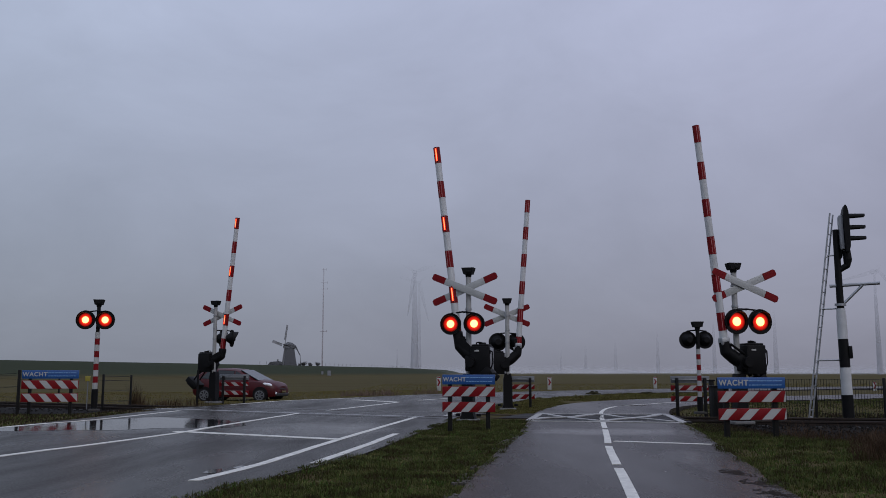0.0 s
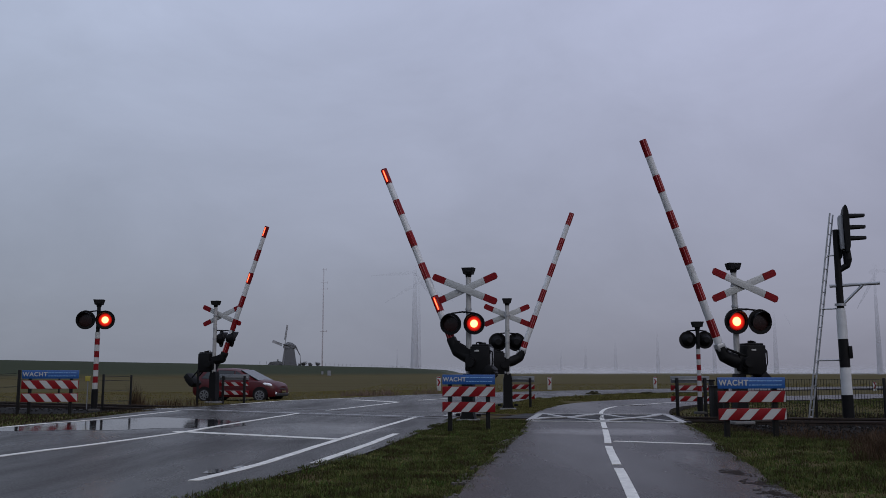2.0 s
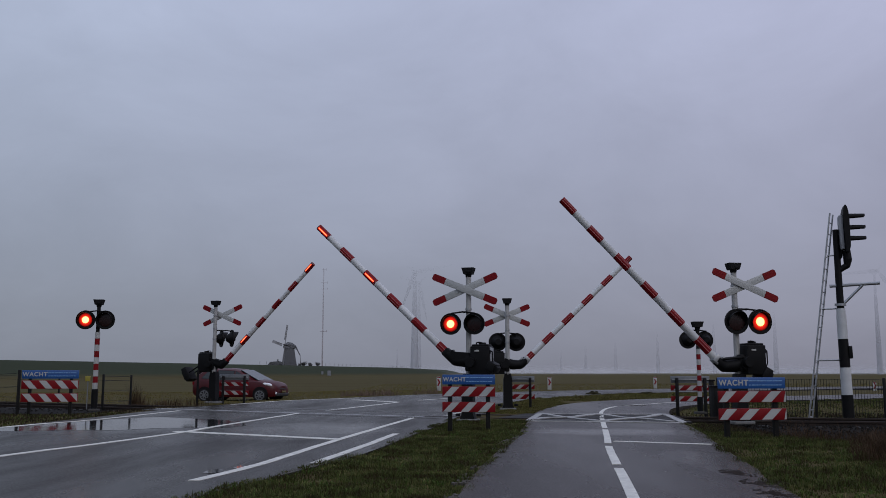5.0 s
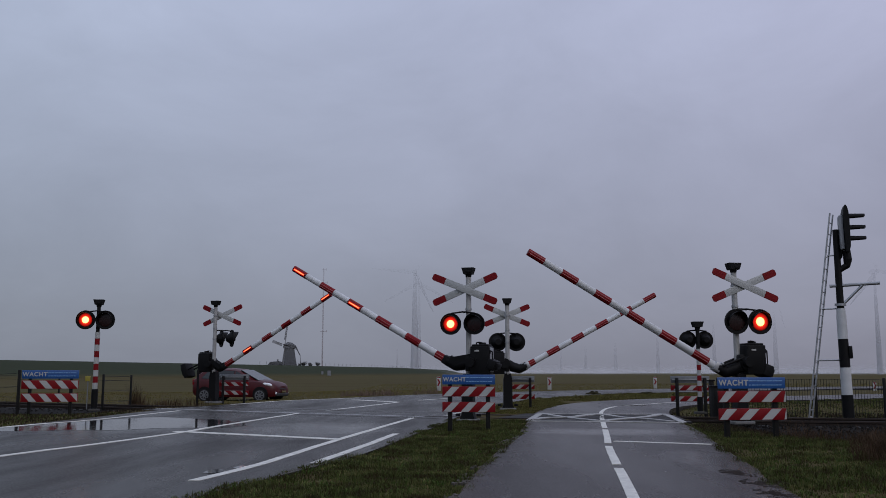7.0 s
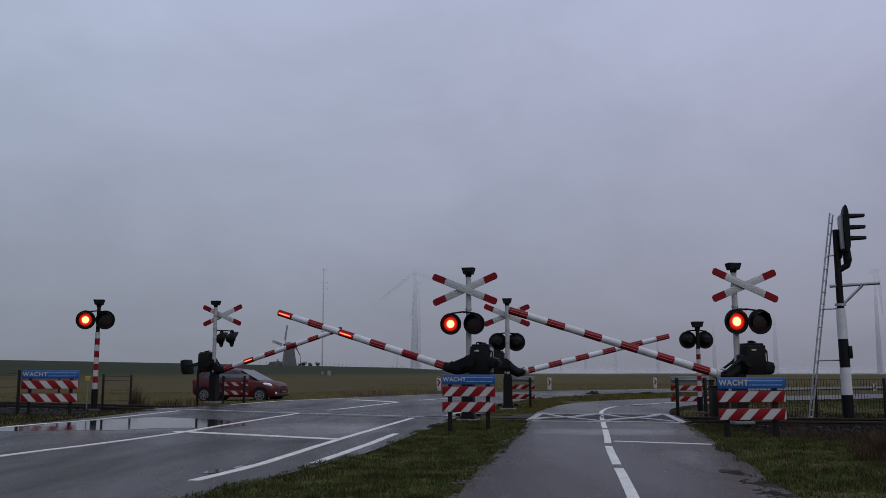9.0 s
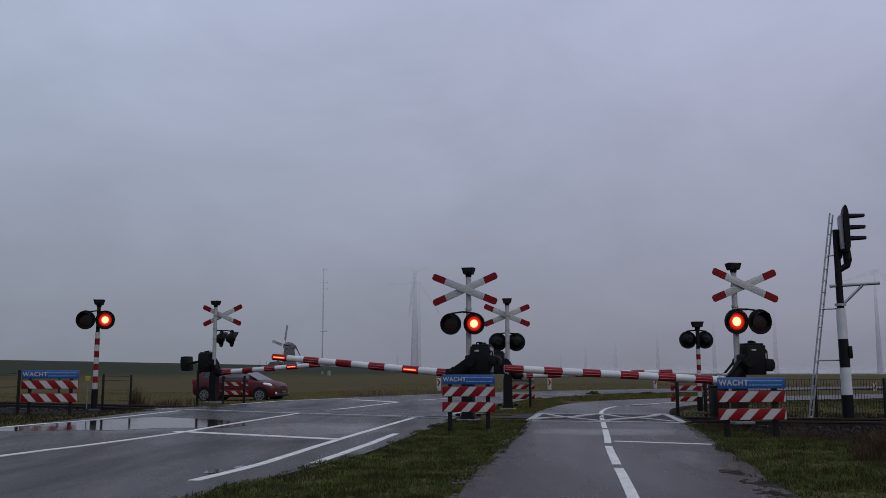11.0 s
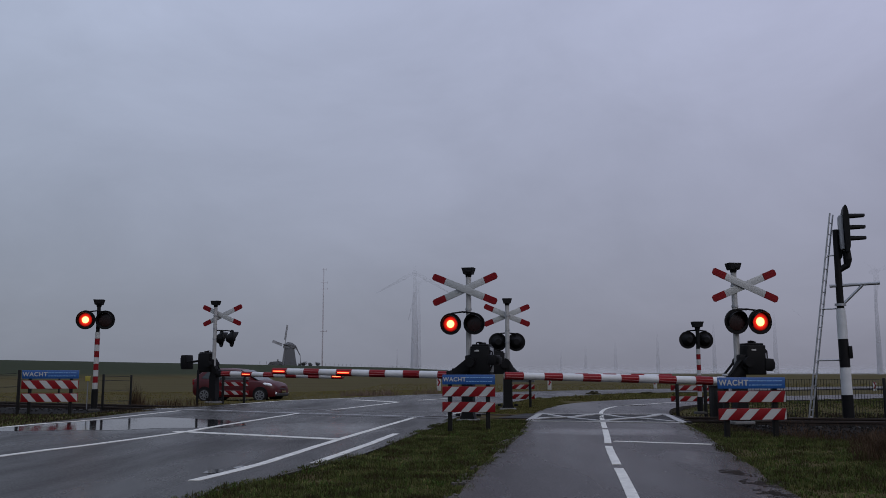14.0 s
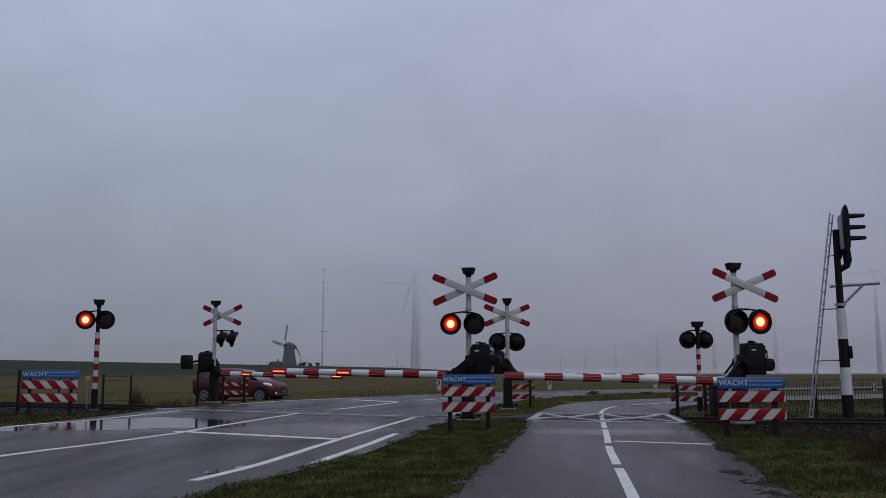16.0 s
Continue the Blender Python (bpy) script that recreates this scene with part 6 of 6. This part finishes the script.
    # pale reeds along the far side of the bend
    blades("dry_reeds", "pale pinkish dry reeds beyond the bend", scatter(900, -4.5, 1.5, 40, 50, lambda x, y: 1.0 if -2.6 < x - edges_at(y)[1] < -0.4 and noise.noise((x * 0.9, y * 0.9, 3.3)) > 0.08 else 0.0, 17), M_REED, 17, 0.06, 0.36, 0.018, 0.8, "reeds")


build_plants()


def soil_heap(x, y, r, h, seed):
    """A low lump of earth with dead grass left on the verge."""
    bm = B()
    bmesh.ops.create_icosphere(bm, subdivisions=4, radius=1.0)
    for v in bm.verts:
        k = 1 + 0.35 * noise.noise(v.co * 2.1 + Vector((seed, 0, 0))) + 0.15 * noise.noise(v.co * 6 + Vector((0, seed, 0)))
        v.co = Vector((v.co.x * r * k, v.co.y * r * 0.8 * k, v.co.z * h * k))
    tagged(new("soil_heap", finish(bm, "soil_heap", M_SOIL_DARK)), "low dark lump of earth on the grass verge", "soil heap", "soil heaps on the verge").matrix_basis = pose(x, y, ground_z(x, y))


M_SOIL_DARK = mat("dark_verge_soil", (0.030, 0.027, 0.014), 0.95, spec=0.05, var=0.5, scale=4, bscale=40, bump=0.6)
for seed, (hx, hy, hr, hh) in enumerate(((7.05, 43.2, 0.34, 0.17), (10.1, 45.4, 0.45, 0.10))):
    soil_heap(hx, hy, hr, hh, seed)


def shrub(x, y, z, r, label, seed):
    """A bare shrub: a few stems and many fine twigs."""
    rnd = random.Random(seed)
    th = thing("shrub", pose(x, y, z), label, "shrub", "shrubs by the windmill")
    bm, tw = B(), B()
    for _ in range(7):
        a = rnd.uniform(0, 6.283)
        top = Vector((0.6 * r * math.cos(a), 0.6 * r * math.sin(a), r * rnd.uniform(0.9, 1.5)))
        tube(bm, [(0, 0, -0.2), tuple(top * 0.5 + Vector((0, 0, 0.1))), tuple(top)], [0.10, 0.07, 0.03], 5)
        for _ in range(70):
            p = top * rnd.uniform(0.35, 1.0)
            d = Vector((rnd.uniform(-1, 1), rnd.uniform(-1, 1), rnd.uniform(0.0, 1))) * r * 0.5
            cyl(tw, p, p + d, 0.028, 0.012, 4, False)
    part("stems", bm, M_HEDGE, th)
    part("twigs", tw, M_HEDGE, th)


for i, (sx, sy, sr) in enumerate(((-60.5, 398, 1.6), (-58.0, 400, 1.3), (-62.8, 402, 1.1), (-55.3, 405, 1.5))):
    shrub(sx, sy, 3.3, sr, "bare grey shrub near the windmill", 30 + i)


# ---------------------------------------------------------------- small things far off
def pale_shed(x, y, w, h, label):
    th = thing("shed", pose(x, y, ground_z(x, y), 0, 0, 12), label, "shed", "pale sheds in the field")
    part("wall", box(B(), 0, 0, h / 2, w, w * 0.7, h, 0.02), M_SHED, th, "pale grey wall")
    part("roof", prism(B(), [(-w * 0.56, h), (w * 0.56, h), (0, h + w * 0.22)], -w * 0.4, w * 0.4), M_SHED_ROOF, th, "dark shallow roof")


M_SHED = mat("pale_shed_wall", (0.19, 0.20, 0.215), 0.7, var=0.2, scale=2, bscale=20)
M_SHED_ROOF = mat("grey_shed_roof", (0.10, 0.10, 0.11), 0.7, var=0.2, scale=2, bscale=20)
pale_shed(-36.0, 290, 1.05, 1.5, "small pale shed out in the field")
pale_shed(-38.2, 290, 0.65, 0.9, "small pale box beside the shed")


def dike_fence():
    th = thing("fence", pose(0, 0, 0), "row of thin posts along the far dike", "fence", "railway fences")
    a, b = DIKE[3], DIKE[5]
    for i in range(46):
        p = a.lerp(DIKE[4], i / 30) if i < 30 else DIKE[4].lerp(b, (i - 30) / 60)
        part("post", box(B(), 0, 0, 0.5, 0.10, 0.10, 1.0, 0.02), M_HEDGE, th, at=pose(p.x, p.y, 3.6))


dike_fence()


# ---------------------------------------------------------------- what moves
DROP = {
    0: [(0, 85.0), (0.5, 84.7), (0.75, 82.8), (1, 80.3), (1.5, 75.3), (2, 70.8), (2.5, 66.7), (3, 62.6), (3.5, 58.2), (4, 53.6), (4.2, 51.9), (5.2, 44.0), (6.3, 35.9), (7, 30.7), (8, 23.8), (9, 16.6), (9.2, 15.2), (10.2, 8.4), (11.0, 3.6), (11.5, 2.0), (16, 2.0)],
    1: [(0, 83.9), (0.4, 83.4), (0.7, 80.8), (1, 77.0), (1.5, 72.4), (2, 68.1), (2.5, 64.0), (3, 59.8), (3.5, 55.7), (4, 51.4), (4.2, 49.8), (5.2, 42.6), (6.3, 35.2), (7, 30.6), (8, 24.4), (9, 17.8), (9.2, 16.5), (10.2, 10.3), (11.3, 4.0), (11.7, 2.2), (12, 1.8), (16, 1.8)],
    2: [(0, 86.2), (0.5, 85.6), (0.75, 83.0), (1, 80.0), (1.5, 74.4), (2, 70.1), (2.5, 66.0), (3, 61.7), (3.5, 57.4), (4, 52.7), (4.2, 50.9), (5.2, 43.0), (6.3, 34.7), (7, 29.1), (8, 21.6), (9, 14.2), (9.2, 12.7), (10.2, 6.0), (11.2, 1.2), (11.6, 0.4), (16, 0.4)],
    3: [(0, 85.1), (0.5, 85.0), (0.75, 83.2), (1, 80.5), (1.5, 75.2), (2, 70.8), (2.5, 66.5), (3, 62.2), (3.5, 57.7), (4, 52.8), (4.2, 50.9), (5.2, 43.2), (6.3, 35.5), (7, 30.2), (8, 23.2), (9, 16.2), (9.2, 14.7), (10.2, 7.2), (11.3, 1.9), (11.7, -0.8), (12, -1.6), (16, -1.6)],
}


def flash_rows(base, phase, spin):
    """Lit while the lamp's bright face looks out, dark while it is turned in. All start lit, then take turns."""
    off, period, first = 179.8, 0.643, 0.382
    length = 0.245 if phase in "ab" else 0.288

    def at(deg):
        return base @ (pose(0, 0, 0, 0, 0, deg) if spin == "z" else pose(0, 0, 0, deg, 0, 0))

    switches = []
    for k in range(-1, 26):
        a = first + period * k
        switches += [(a, phase in "Aa"), (max(a + length, 0.07), phase in "Bb")]
    lit, last, rows = True, 0, [(0.0, at(0))]
    for t, state in switches:
        k = round(t * 30) - 1
        if (k + 1) % 15 == 0:
            k += -1 if t * 30 < k + 1 else 1
        if k <= last or k > 476 or state == lit:
            continue
        a, b = (0, off) if lit else (off, 0)
        rows += [(k / 30, at(a)), ((k + 1) / 30, at(off / 2)), ((k + 2) / 30, at(b))]
        lit, last = state, k + 2
    rows.append((16.0, at(0 if lit else off)))
    return rows


def motions():
    for i, boom in enumerate(BOOMS):
        home = boom.matrix_basis.copy()
        # the boom points along its own -x, so it rises by turning about y
        walk(boom, [(t, home @ pose(0, 0, 0, 0, a - 0.6 + (1.0 * math.cos(radians(a)) if i == 3 else 0.0), 0)) for t, a in DROP[i]])
        heavy = WEIGHTS[i]
        base = heavy.matrix_basis.copy()
        walk(heavy, [(t, base @ pose(0, 0, 0, 0, a * 0.56 + 4, 0)) for t, a in DROP[i]])
    for ob, phase, spin in FLASHERS:
        walk(ob, flash_rows(ob.matrix_basis.copy(), phase, spin))
    for rotor, at0, rate in ROTORS:
        home = rotor.matrix_basis.copy()
        walk(rotor, [(0.5 * k, home @ pose(0, 0, 0, 0, at0 + rate * 0.5 * k, 0)) for k in range(33)])


motions()
